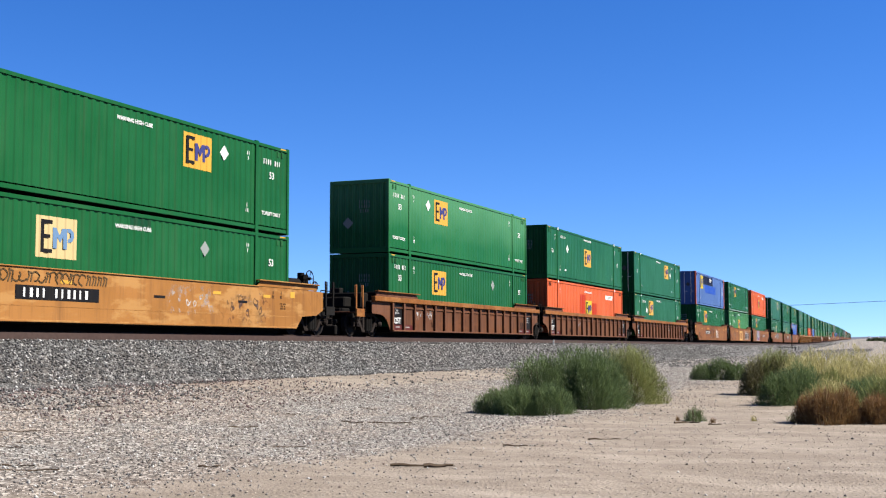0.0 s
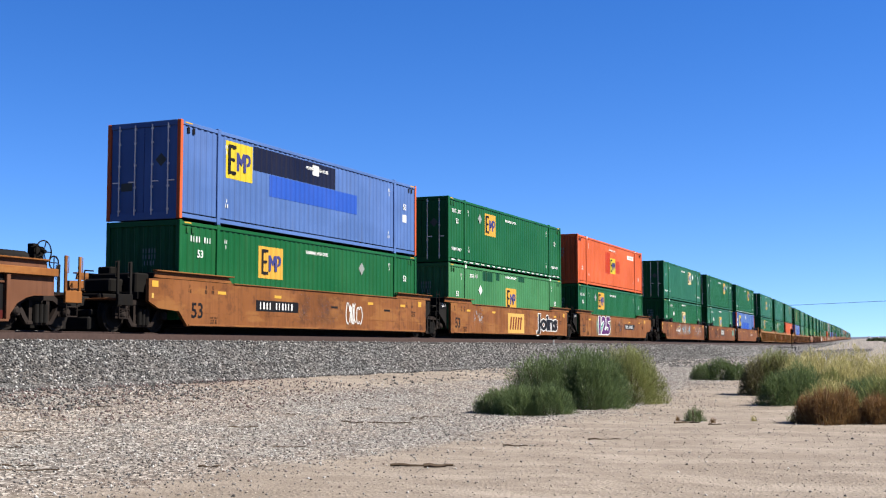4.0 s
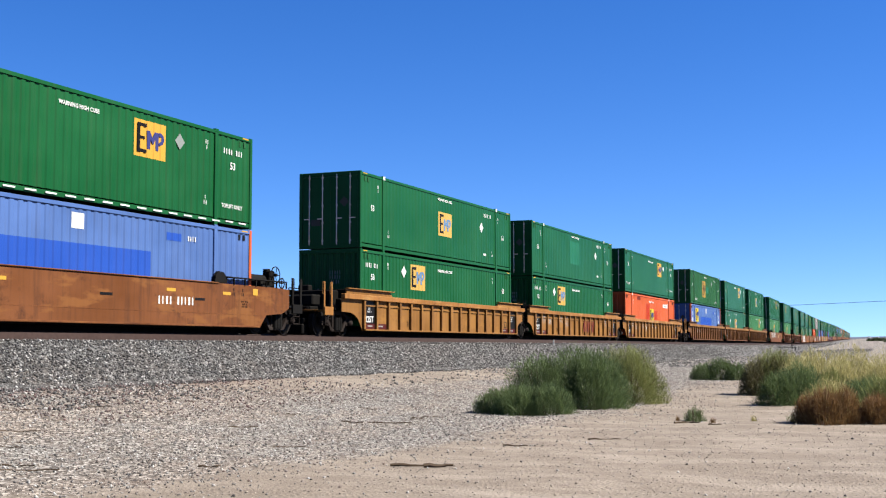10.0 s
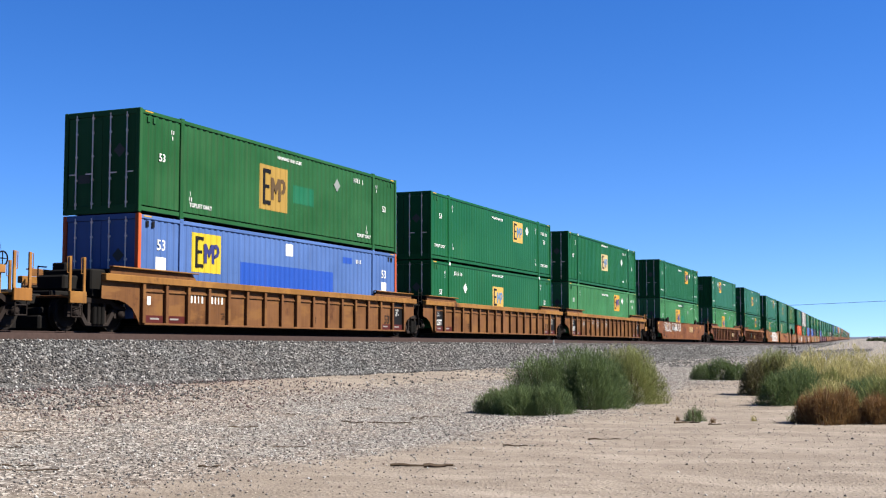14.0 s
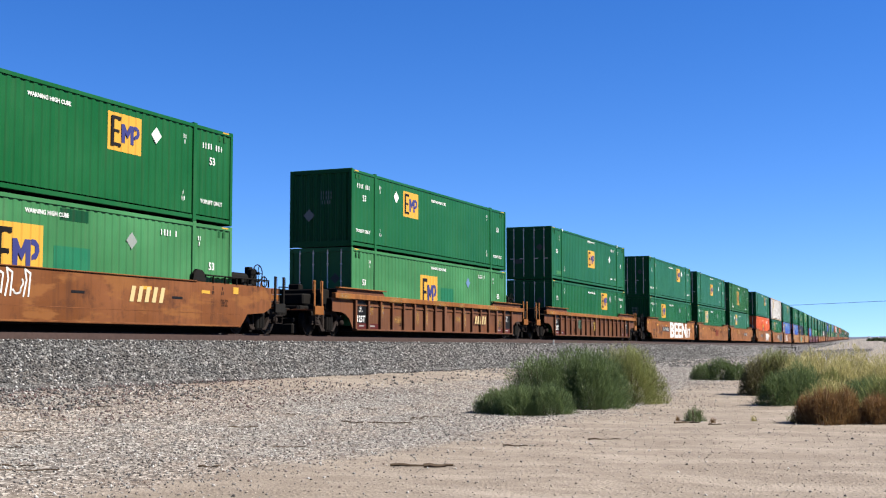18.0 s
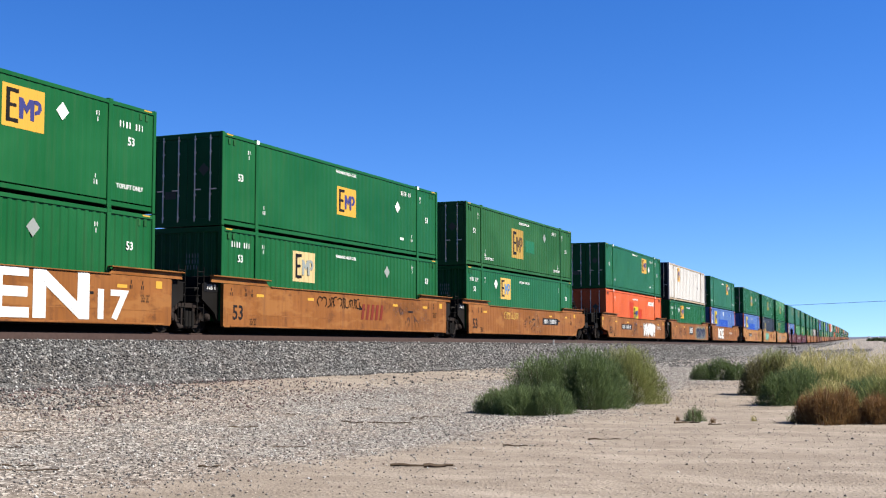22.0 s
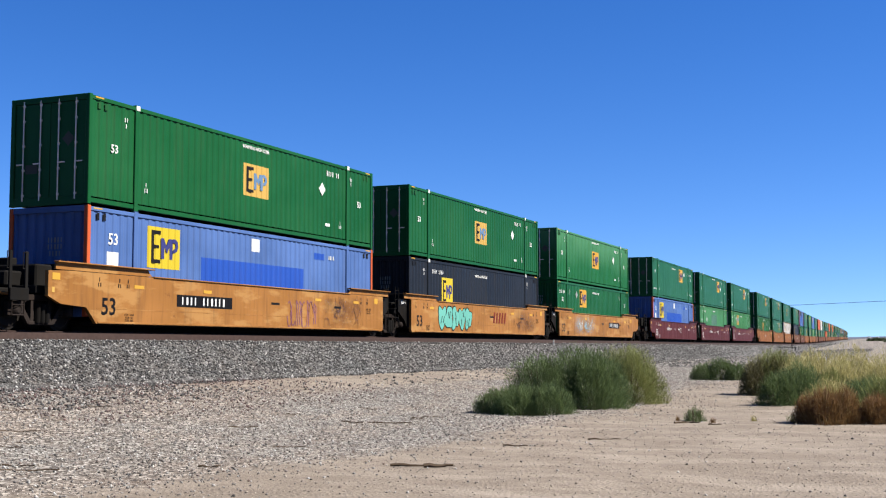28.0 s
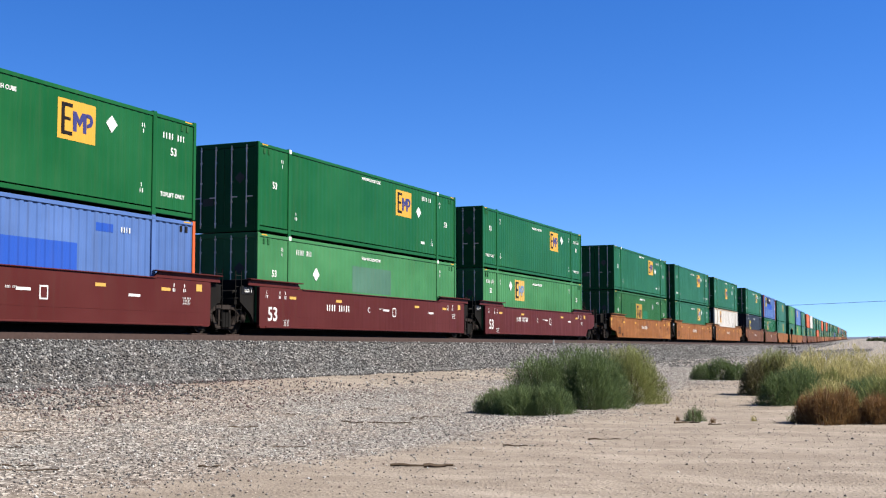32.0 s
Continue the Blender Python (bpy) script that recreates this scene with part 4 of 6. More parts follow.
def container_ends(thing, paint_mat, style):
    w = HALF - 0.13
    y = -LEN / 2
    for yy in (y + 0.07, -y - 0.05):
        part("end_sill", mesh("end sill", box(-w, -0.06, 0.02, w, 0.02, 0.24, 0.008)), paint_mat, thing, at=Matrix.Translation((0, yy, 0)))
        part("end_header", mesh("end header", box(-w, -0.06, TALL - 0.17, w, 0.02, TALL - 0.012, 0.008)), paint_mat, thing, at=Matrix.Translation((0, yy, 0)))
    ribs = mesh("end wall", moved(rippled(-w, w, 0.22, 2.74, 0.05), Matrix.Rotation(-math.pi / 2, 4, "Z")), closed=False)
    part("end_wall", ribs, paint_mat, thing, at=Matrix.Translation((0, -y - 0.05, 0)) @ Matrix.Rotation(math.pi, 4, "Z"))
    if style == "ribs":
        part("end_wall", ribs, paint_mat, thing, at=Matrix.Translation((0, y + 0.05, 0)))
        south = Matrix.Translation((0.25, y + 0.043, 1.95)) @ Matrix.Rotation(-math.pi / 2, 4, "Z")
        part("end_number_bars", bars("end number", (5, 5, 4), 0.13, 2), GREY_MARK, thing, "faded pale number bars", south)
        part("end_placard", mesh("placard 0.24", prism([(-0.235, 0), (0, -0.235), (0.235, 0), (0, 0.235)], 0, 0.003)), GREY_MARK, thing, "faded grey placard", south @ Matrix.Translation((0, -0.75, -0.75)))
        return
    leaf = mesh("door leaf", box(0.008, -0.02, 0.24, w - 0.01, 0.03, 2.72, 0.008))
    lock = mesh("lock rod", rod((0, 0, 0.16), (0, 0, 2.80), 0.017, 8), box(-0.02, -0.015, 1.12, 0.22, 0.015, 1.15), *[box(-0.03, -0.008, z, 0.03, 0.035, z + 0.05) for z in (0.28, 0.95, 1.6, 2.25, 2.66)])
    for k in (0, 1):
        d = part("door", leaf, paint_mat, thing, at=Matrix.Translation((0, y + 0.06, 0)) @ (Matrix() if k else Matrix.Diagonal((-1, 1, 1, 1))))
        for x in (0.30, 0.86):
            part("lock_rod", lock, ROD, d, "bare steel lock rod", Matrix.Translation((x, -0.055, 0)))
        part("door_placard", mesh("door placard", moved(prism([(-0.2, 0), (0, -0.2), (0.2, 0), (0, 0.2)], 0, 0.003), Matrix.Rotation(-math.pi / 2, 4, "Z"))) if k else mesh("door label", box(-0.2, -0.003, -0.12, 0.2, 0, 0.12)), FAINT, d, "faded placard", Matrix.Translation((0.60, -0.025, 1.75 if k else 1.0)))


def decal(name, me, mat, thing, q, z, label="", lift=0.0):
    """A mark on the near wall, q metres from the front end."""
    return part(name, me, mat, thing, label, Matrix.Translation((FACE + 0.004 + lift, q - LEN / 2, z)))


def plate(name, mat, thing, q, z, w, h, kind, label="", lift=0.004):
    """A painted or stuck field that follows the wall's ripples."""
    y = q - LEN / 2
    me = mesh("%s %.3f %.2f %.2f %s %.3f" % (name, y % PITCH_C, w, h, kind, lift), moved(rippled(y - w / 2, y + w / 2, -h / 2, h / 2, DEEP[kind], lift), Matrix.Translation((0, -y, 0))), closed=False)
    return part(name, me, mat, thing, label, Matrix.Translation((FACE, y, z)))


def bars(key, rows, size, seed):
    """Plain bars in place of small writing or numbers."""
    out = []
    for r, n in enumerate(rows):
        z = -r * size * 1.35
        x = -0.5 * n * size * 0.8
        for i in range(n):
            if n < 6 or i != 4:
                w = (0.22, 0.36, 0.28)[(i + seed) % 3] * size
                out.append(box(0, x, z, 0.003, x + w, z + size))
            x += size * 0.8
    return mesh("bars " + key, *out)


# logo fields: ground colour, mark colours
LOGO = {"gold": (GOLD, INK, MARK_BLUE), "cream": (CREAM, INK, MARK_SKY), "lemon": (LEMON, INK, MARK_BLUE), "half": (YELLOW, INK, MARK_SKY), "pale": (CREAM, INK, GREY_MARK), "worn": (GOLD_WORN, INK, BROWN_INK)}


def logo(thing, q, z, style, kind, w=1.45, h=1.02, marks=True):
    bg, dark, blue = LOGO[style]
    p = plate("logo_field", bg, thing, q, z, w, h, kind, "sticker field with plain dark and blue shapes", 0.005)
    if not marks:
        return p
    a = mesh("dark shape %.2f %.2f" % (w, h), prism([(y * w, z * h) for y, z in ((-0.40, -0.38), (-0.12, -0.38), (-0.12, -0.29), (-0.32, -0.29), (-0.32, -0.02), (-0.17, -0.02), (-0.17, 0.06), (-0.32, 0.06), (-0.32, 0.32), (-0.12, 0.32), (-0.12, 0.41), (-0.40, 0.41))], 0.0, 0.003))
    b = mesh("blue shape %.2f %.2f" % (w, h), prism([(y * w, z * h) for y, z in ((-0.10, -0.26), (-0.01, -0.26), (0.0, 0.02), (0.08, -0.12), (0.15, 0.04), (0.16, -0.26), (0.25, -0.26), (0.25, 0.24), (0.13, 0.24), (0.06, 0.06), (-0.02, 0.24), (-0.11, 0.24))], 0.0, 0.003),
             prism([(y * w, z * h) for y, z in ((0.26, 0.16), (0.34, 0.14), (0.34, 0.04), (0.27, -0.02), (0.27, -0.10), (0.38, -0.06), (0.43, 0.06), (0.41, 0.18), (0.34, 0.25), (0.26, 0.25))], 0.0, 0.003))
    part("dark_mark", a, dark, p, at=Matrix.Translation((0.007, 0, 0)))
    part("blue_mark", b, blue, p, at=Matrix.Translation((0.007, 0, 0)))
    return p


def placard(thing, q, z, mat, s=0.235):
    return decal("placard", mesh("placard %.2f" % s, prism([(-s, 0), (0, -s), (s, 0), (0, s)], 0, 0.003)), mat, thing, q, z, "blank diamond placard", 0.002)


def number(thing, q, z, n=9, size=0.17):
    return decal("number_bars", bars("number %d %.2f" % (n, size), (n,), size, n), WHITE, thing, q, z - size / 2)


def fifty_three(thing, q, z, size=0.31):
    return decal("length_mark", words("53", size, 0.006), WHITE, thing, q, z)


def stencils(thing, crest, ref):
    """Small white stencils by the lifting posts; crest: they sit beside the posts, inside or on the overhang."""
    for q in ((2.42, LEN - 2.45) if crest == "in" else (1.55, LEN - 1.68)):
        decal("stencil", bars("crest", (2, 1), 0.12, 5), WHITE, thing, q, 2.36)
    for q in (2.45, LEN - 2.5):
        decal("stencil", bars("foot", (1, 2), 0.12, 6), WHITE, thing, q, 0.72)
    decal("stencil_text", words("WARNING HIGH CUBE", 0.15, 0.004), WHITE, thing, 8.0, ref)


def toplift(thing, z=0.62, at=(0.98, LEN - 1.1)):
    for q in at:
        decal("stencil_text", words("TOPLIFT ONLY", 0.17, 0.004), WHITE, thing, q, z)


def stickers(thing):
    """White castings at the heads of the lifting posts."""
    for q in (1.98, LEN - 1.98):
        part("casting_sticker", mesh("casting sticker", box(0, -0.07, 0, 0.004, 0.09, 0.13)), WHITE, thing, at=Matrix.Translation((HALF + 0.004, q - LEN / 2, TALL - 0.14)))


def mark_container(thing, scheme, style, kind, opt):
    """Each livery puts its marks at places of its own; small letters are the mirrored liveries."""
    m = (lambda q: LEN - q) if scheme in "acd" else (lambda q: q)
    dia = opt.get("dia", WHITE)
    if scheme in "Aa":
        logo(thing, m(10.95), 2.05, style, kind)
        placard(thing, m(12.32), 2.22, dia)
        number(thing, m(15.12), 2.30, 8)
        fifty_three(thing, m(15.08), 1.86)
        fifty_three(thing, m(1.06), 1.90)
        stencils(thing, "in", 2.45)
        if opt.get("lift", scheme == "A"):
            toplift(thing)
    elif scheme in "CcDd":
        if "ghost" in opt:
            plate("faded_field", opt["ghost"], thing, 7.9, 1.7, 1.9, 1.3, kind, "worn-off sticker field")
        elif style:
            logo(thing, m(10.88) if scheme in "Dd" else 8.04, 2.03 if scheme in "Dd" else 1.58, style, kind)
        placard(thing, m(12.3), 1.84, dia)
        number(thing, m(13.1), 2.44, 7)
        fifty_three(thing, 1.06, 1.56)
        fifty_three(thing, LEN - 1.07, 1.56)
        stencils(thing, "out", 2.60)
        decal("stencil", mesh("tag", box(0, -0.16, -0.05, 0.003, 0.16, 0.05)), WHITE, thing, m(LEN - 3.45), 0.62)
        stickers(thing)
    elif scheme == "F":
        logo(thing, 5.0, 1.94, style, kind)
        placard(thing, 11.35, 2.13, opt.get("dia", GREY_MARK))
        number(thing, 1.12, 2.38, 8)
        fifty_three(thing, 1.07, 1.95)
        fifty_three(thing, LEN - 1.08, 1.94)
        stencils(thing, "in", 2.45)
    elif scheme == "T":
        logo(thing, 7.02, 1.47, style, kind, 1.70, 1.45)
        plate("repaint_patch", GREEN_TEAL, thing, 8.95, 1.45, 1.35, 0.6, kind, "teal green repaint patch")
        if opt.get("high"):
            plate("repaint_patch", GREEN_DARK, thing, 9.0, 2.55, 1.1, 0.3, kind, "fresh darker green repaint patch")
        placard(thing, 11.3, 2.1, opt.get("dia", GREY_MARK))
        number(thing, 13.0, 2.45, 6)
        fifty_three(thing, 1.06, 1.62)
        fifty_three(thing, LEN - 1.06, 1.62)
        stencils(thing, "out", 2.52)
        toplift(thing, 0.45, (2.95, LEN - 2.75))
    elif scheme == "O":
        logo(thing, 8.16, 1.48, "lemon", kind, 1.34, 0.98)
        plate("repaint_patch", ORANGE_NEW, thing, 6.9, 1.62, 1.15, 1.35, kind, "fresh redder repaint patch")
        plate("repaint_patch", ORANGE_NEW, thing, 9.38, 1.47, 1.05, 0.78, kind, "fresh redder repaint patch")
        if opt.get("high"):
            plate("repaint_patch", RED_TAG, thing, 4.1, 2.6, 1.1, 0.22, kind, "dull red repaint patch")
        f = plate("number_field", WHITE, thing, 12.9, 2.30, 1.75, 0.26, kind, "white number field")
        part("number_bars", bars("dark number", (9,), 0.14, 4), GREY_MARK, f, at=Matrix.Translation((0.007, 0, -0.07)))
        fifty_three(thing, 1.06, 0.95)
        fifty_three(thing, LEN - 1.06, 0.95)
        stencils(thing, "in", 2.45)
        stickers(thing)
    elif scheme == "B":
        logo(thing, 3.28, 2.0, "lemon", kind, 1.5, 1.15)
        plate("repaint_patch", BLUE_NEW, thing, 8.07, 1.36, 6.0, 1.02, kind, "fresh bright blue repaint patch")
        for q, z, w in ((8.03, 2.44, 0.5), (1.06, 1.54, 0.5)):
            plate("blank_label", WHITE, thing, q, z, w, 0.4, kind, "blank white label")
        plate("repaint_patch", BLUE_NEW, thing, 12.1, 2.36, 0.7, 0.22, kind)
        number(thing, 13.0, 2.36, 4, 0.14)
        fifty_three(thing, 1.06, 2.06, 0.42)
        if opt.get("rear"):
            fifty_three(thing, LEN - 1.08, 2.0, 0.42)
            plate("blank_label", WHITE, thing, LEN - 1.05, 1.52, 0.45, 0.4, kind, "blank white label")
    elif scheme == "V":
        logo(thing, 3.1, 2.06, "lemon", kind, 1.5, 1.15)
        plate("repaint_patch", NAVY, thing, 6.6, 2.30, 5.4, 0.76, kind, "navy repaint patch")
        plate("repaint_patch", BLUE_NEW, thing, 7.95, 1.55, 6.1, 0.70, kind, "fresh bright blue repaint patch", 0.006)
        plate("blank_label", WHITE, thing, 7.9, 2.42, 0.4, 0.35, kind, "blank white label", 0.008)
        fifty_three(thing, LEN - 1.05, 1.9)
        plate("blank_label", WHITE, thing, LEN - 1.05, 1.45, 0.4, 0.3, kind, "blank white label")
        stencils(thing, "in", 2.45)
    elif scheme == "K":
        logo(thing, 4.0, 1.62, "lemon", kind, 1.2, 1.15)
        number(thing, 3.0, 2.40, 9)
        stencils(thing, "out", 2.45)
        stickers(thing)
    elif scheme == "W":
        logo(thing, 3.95, 2.12, "gold", kind, 1.1, 1.1)
        placard(thing, 12.4, 1.4, CHARCOAL, 0.2)
        decal("number_bars", bars("pale number", (7,), 0.14, 7), GREY_MARK, thing, 12.0, 2.4)
    elif scheme == "N":
        plate("faded_field", WASH_GREEN, thing, 8.1, 1.72, 3.2, 0.95, kind, "faded rectangle where a sticker was")
        placard(thing, 3.8, 1.73, WHITE)
        number(thing, 3.0, 2.4, 8)
        fifty_three(thing, 1.06, 1.6)
        stencils(thing, "out", 2.5)
        stickers(thing)
    if kind != "plank":
        for q in (0.42, 0.68, LEN - 0.68, LEN - 0.42):
            decal("vent", mesh("vent", box(0, -0.055, -0.09, 0.012, 0.055, 0.09, 0.004)), GREEN_OLIVE if scheme not in "OBVK" else INK, thing, q, 2.62, "small dark vent cover")
        for q in (0.4, LEN - 0.4):
            part("height_sticker", mesh("height sticker", box(0, -0.17, -0.018, 0.004, 0.17, 0.018)), GOLD, thing, "yellow and black height sticker", Matrix.Translation((HALF - 0.005, q - LEN / 2, TALL - 0.075)))
    if opt.get("tape"):
        for i in range(22):
            part("reflective_tape", mesh("tape", box(0, -0.2, -0.022, 0.003, 0.2, 0.022)), WHITE, thing, "", Matrix.Translation((HALF - 0.003, -LEN / 2 + 0.55 + i * 0.717, 0.125 if 1.9 < 0.55 + i * 0.717 < LEN - 1.9 else 0.155)))
    if opt.get("panel"):
        plate("repaint_patch", GREEN_DARK, thing, 1.0, 1.47, 1.7, 2.45, kind, "darker green repainted end panel")
    if opt.get("tag"):
        plate("repaint_patch", GREEN_PALE, thing, 1.4, 0.42, 0.8, 0.2, kind, "bright green touch-up patch")
    for q, z, w, h in opt.get("dark", ()):
        plate("repaint_patch", GREEN_DARK, thing, q, z, w, h, kind, "darker green repaint patch")


COLOURS = {"G": (GREEN, "green"), "P": (GREEN_PALE, "faded pale green"), "H": (GREEN_SHEEN, "sheen-painted green"), "O": (GREEN_OLIVE, "dull green"), "R": (ORANGE, "orange"), "B": (BLUE, "blue"), "W": (WHITE_BOX, "weathered white"), "K": (CHARCOAL, "charcoal grey")}


def container(colour, scheme, kind, ends, style, **opt):
    """A 53-foot container with its walls, frame, ends and marks."""
    mat, cname = COLOURS[colour]
    how = "corrugated" if kind != "flat" else "smooth-sided"
    thing = tagged(new("shipping_container"), "%s %s steel shipping container riding on a well car" % (cname, how), "container", "containers on the train")
    red = scheme in "BV"
    container_frame(thing, mat, kind, red)
    container_ends(thing, CHARCOAL if kind == "plank" else mat, ends)
    mark_container(thing, scheme, style, kind, opt)
    return thing


def far_container(colour, style, q):
    """The same container where it stays far off: walls, roof and one sticker."""
    mat, cname = COLOURS[colour]
    thing = tagged(new("shipping_container"), "%s steel shipping container on a distant well car" % cname, "container", "containers on the train")
    w = HALF
    side = mesh("far side wall", box(w - 0.08, -LEN / 2, 0.09, w - 0.03, LEN / 2, TALL - 0.05), *[box(w - 0.06, y - 0.085, 0, w, y + 0.085, TALL - 0.01) for y in (-POST, POST)], box(w - 0.05, -LEN / 2, 0.05, w - 0.004, LEN / 2, 0.2), box(w - 0.05, -LEN / 2, TALL - 0.14, w - 0.004, LEN / 2, TALL - 0.035))
    for at in (Matrix(), Matrix.Rotation(math.pi, 4, "Z")):
        part("side_wall", side, mat, thing, at=at)
        part("end_wall", mesh("far end wall", box(-w + 0.08, -LEN / 2 + 0.02, 0.1, w - 0.08, -LEN / 2 + 0.08, TALL - 0.05)), mat, thing, at=at)
    part("roof", mesh("far roof", box(-w + 0.08, -LEN / 2 + 0.08, TALL - 0.1, w - 0.08, LEN / 2 - 0.08, TALL - 0.06)), mat, thing)
    if style:
        logo(thing, q, 2.0, style, "flat", marks=False)
    return thing

# ================= well cars =================
SILL, BASE = 1.49, 0.19


def lathe(profile, n=24):
    """A round body about the X axis from (x, radius) points."""
    v = [(x, r * math.cos(k * math.tau / n), r * math.sin(k * math.tau / n)) for x, r in profile for k in range(n)]
    m = len(profile)
    f = [[i * n + k, i * n + (k + 1) % n, (i + 1) * n + (k + 1) % n, (i + 1) * n + k] for i in range(m - 1) for k in range(n)]
    return v, f + [list(range(n)), list(range((m - 1) * n, m * n))]


def truck():
    """A four-wheel truck with cast side frames; its wheelsets turn."""
    t = part("truck", mesh("bolster", box(-0.95, -0.22, 0.42, 0.95, 0.22, 0.84, 0.03)), STEEL_DARK)
    half = lambda k: [prism([(k * y, z) for y, z in q], x0, x1) for q, x0, x1 in (
        (((0.98, 0.60), (1.14, 0.60), (1.14, 0.36), (1.02, 0.36)), -0.06, 0.06), (((0.66, 0.60), (0.80, 0.60), (0.78, 0.36), (0.68, 0.36)), -0.06, 0.06),
        (((0.0, 0.74), (0.46, 0.74), (0.72, 0.60), (1.15, 0.58), (1.13, 0.67), (0.76, 0.70), (0.50, 0.87), (0.0, 0.87)), -0.06, 0.07),
        (((0.66, 0.62), (0.80, 0.60), (0.46, 0.16), (0.34, 0.20)), -0.05, 0.06), (((0.24, 0.78), (0.36, 0.78), (0.36, 0.16), (0.26, 0.16)), -0.05, 0.05))]
    fm = mesh("side frame", *half(1), *half(-1), box(-0.05, -0.44, 0.13, 0.07, 0.44, 0.23, 0.02))
    coil = [(y, 0.075 + 0.085 * abs(math.cos(y / 0.16 * math.pi)) ** 0.6) for y in np.linspace(-0.24, 0.24, 25)]
    spring = mesh("springs", moved(prism([(y, x) for y, x in coil] + [(0.24, 0.0), (-0.24, 0.0)], 0.19, 0.64), Matrix(((0, 0, 1, 0), (0, 1, 0, 0), (1, 0, 0, 0), (0, 0, 0, 1)))))
    cap = mesh("bearing", lathe([(-0.04, 0.13), (0.12, 0.13), (0.16, 0.10), (0.19, 0.06)], 12))
    for s in (1, -1):
        turn = Matrix.Translation((s * 1.0, 0, 0)) @ (Matrix() if s > 0 else Matrix.Rotation(math.pi, 4, "Z"))
        part("side_frame", fm, CAST, t, at=turn)
        part("spring_group", spring, STEEL_DARK, t, at=turn)
        for y in (-0.9, 0.9):
            part("bearing_cap", cap, CAST, t, at=turn @ Matrix.Translation((0, y, 0.47)))
    part("brake_rigging", mesh("brake rigging", box(-0.56, -1.6, 0.03, 0.56, 1.6, 0.40, 0.04), box(-0.5, -1.5, 0.4, 0.5, -0.3, 0.6, 0.04), box(-0.5, 0.3, 0.4, 0.5, 1.5, 0.6, 0.04)), STEEL_DARK, t)
    wm = mesh("wheelset", lathe([(-0.95, 0.08), (-0.84, 0.08), (-0.83, 0.36), (-0.80, 0.40), (-0.80, 0.452), (-0.68, 0.457), (-0.675, 0.485), (-0.65, 0.485), (-0.65, 0.10), (0.65, 0.10), (0.65, 0.485), (0.675, 0.485), (0.68, 0.457), (0.80, 0.452), (0.80, 0.40), (0.83, 0.36), (0.84, 0.08), (0.95, 0.08)], 28))
    for y in (-0.9, 0.9):
        part("wheelset", wm, WHEEL, t, at=Matrix.Translation((0, y, 0.457)))
    return t


def side_profile(end_a, end_b):
    """Outline of a side; end_a, end_b: how far the body reaches at either end."""
    def end(e):
        if e < 9.5:                # a joint: the sheet stops upright beside the load
            return [(8.36, BASE), (8.42, BASE + 0.06), (8.42, SILL - 0.01), (8.3, SILL)]
        return [(8.1, BASE), (8.5, 0.60), (e - 0.45, 0.66), (e, 0.84), (e, SILL - 0.03), (e - 0.75, SILL)]
    return end(end_b) + [(-y, z) for y, z in reversed(end(end_a))]


def arched_profile(end_a, end_b):
    """Outline of a ribbed side, arched over the trucks."""
    arch = lambda e: [(8.3, BASE), (8.44, 0.40), (8.64, 0.63), (8.93, 0.77), (9.2, 0.83), (e, 0.85), (e, SILL - 0.03)]
    return arch(end_b) + [(-y, z) for y, z in reversed(arch(end_a))]


def handrail():
    return mesh("handrail", box(-0.025, -0.045, 0, 0.025, 0.045, 0.98, 0.008), rod((0.0, 0.11, 0.55), (0.0, 0.11, 0.96), 0.011, 6), rod((0.0, 0.0, 0.56), (0.0, 0.11, 0.56), 0.011, 6), rod((0.0, 0.0, 0.95), (0.0, 0.11, 0.95), 0.011, 6))


def brake_wheel():
    out = []
    for k in range(20):
        a, b = k * math.tau / 20, (k + 1) * math.tau / 20
        out.append(rod((0, 0.28 * math.cos(a), 0.28 * math.sin(a)), (0, 0.28 * math.cos(b), 0.28 * math.sin(b)), 0.018, 6))
    for k in range(5):
        a = k * math.tau / 5
        out.append(rod((0, 0, 0), (0, 0.28 * math.cos(a), 0.28 * math.sin(a)), 0.014, 6))
    return mesh("brake wheel", *out, rod((-0.06, 0, 0), (0.06, 0, 0), 0.05, 8))


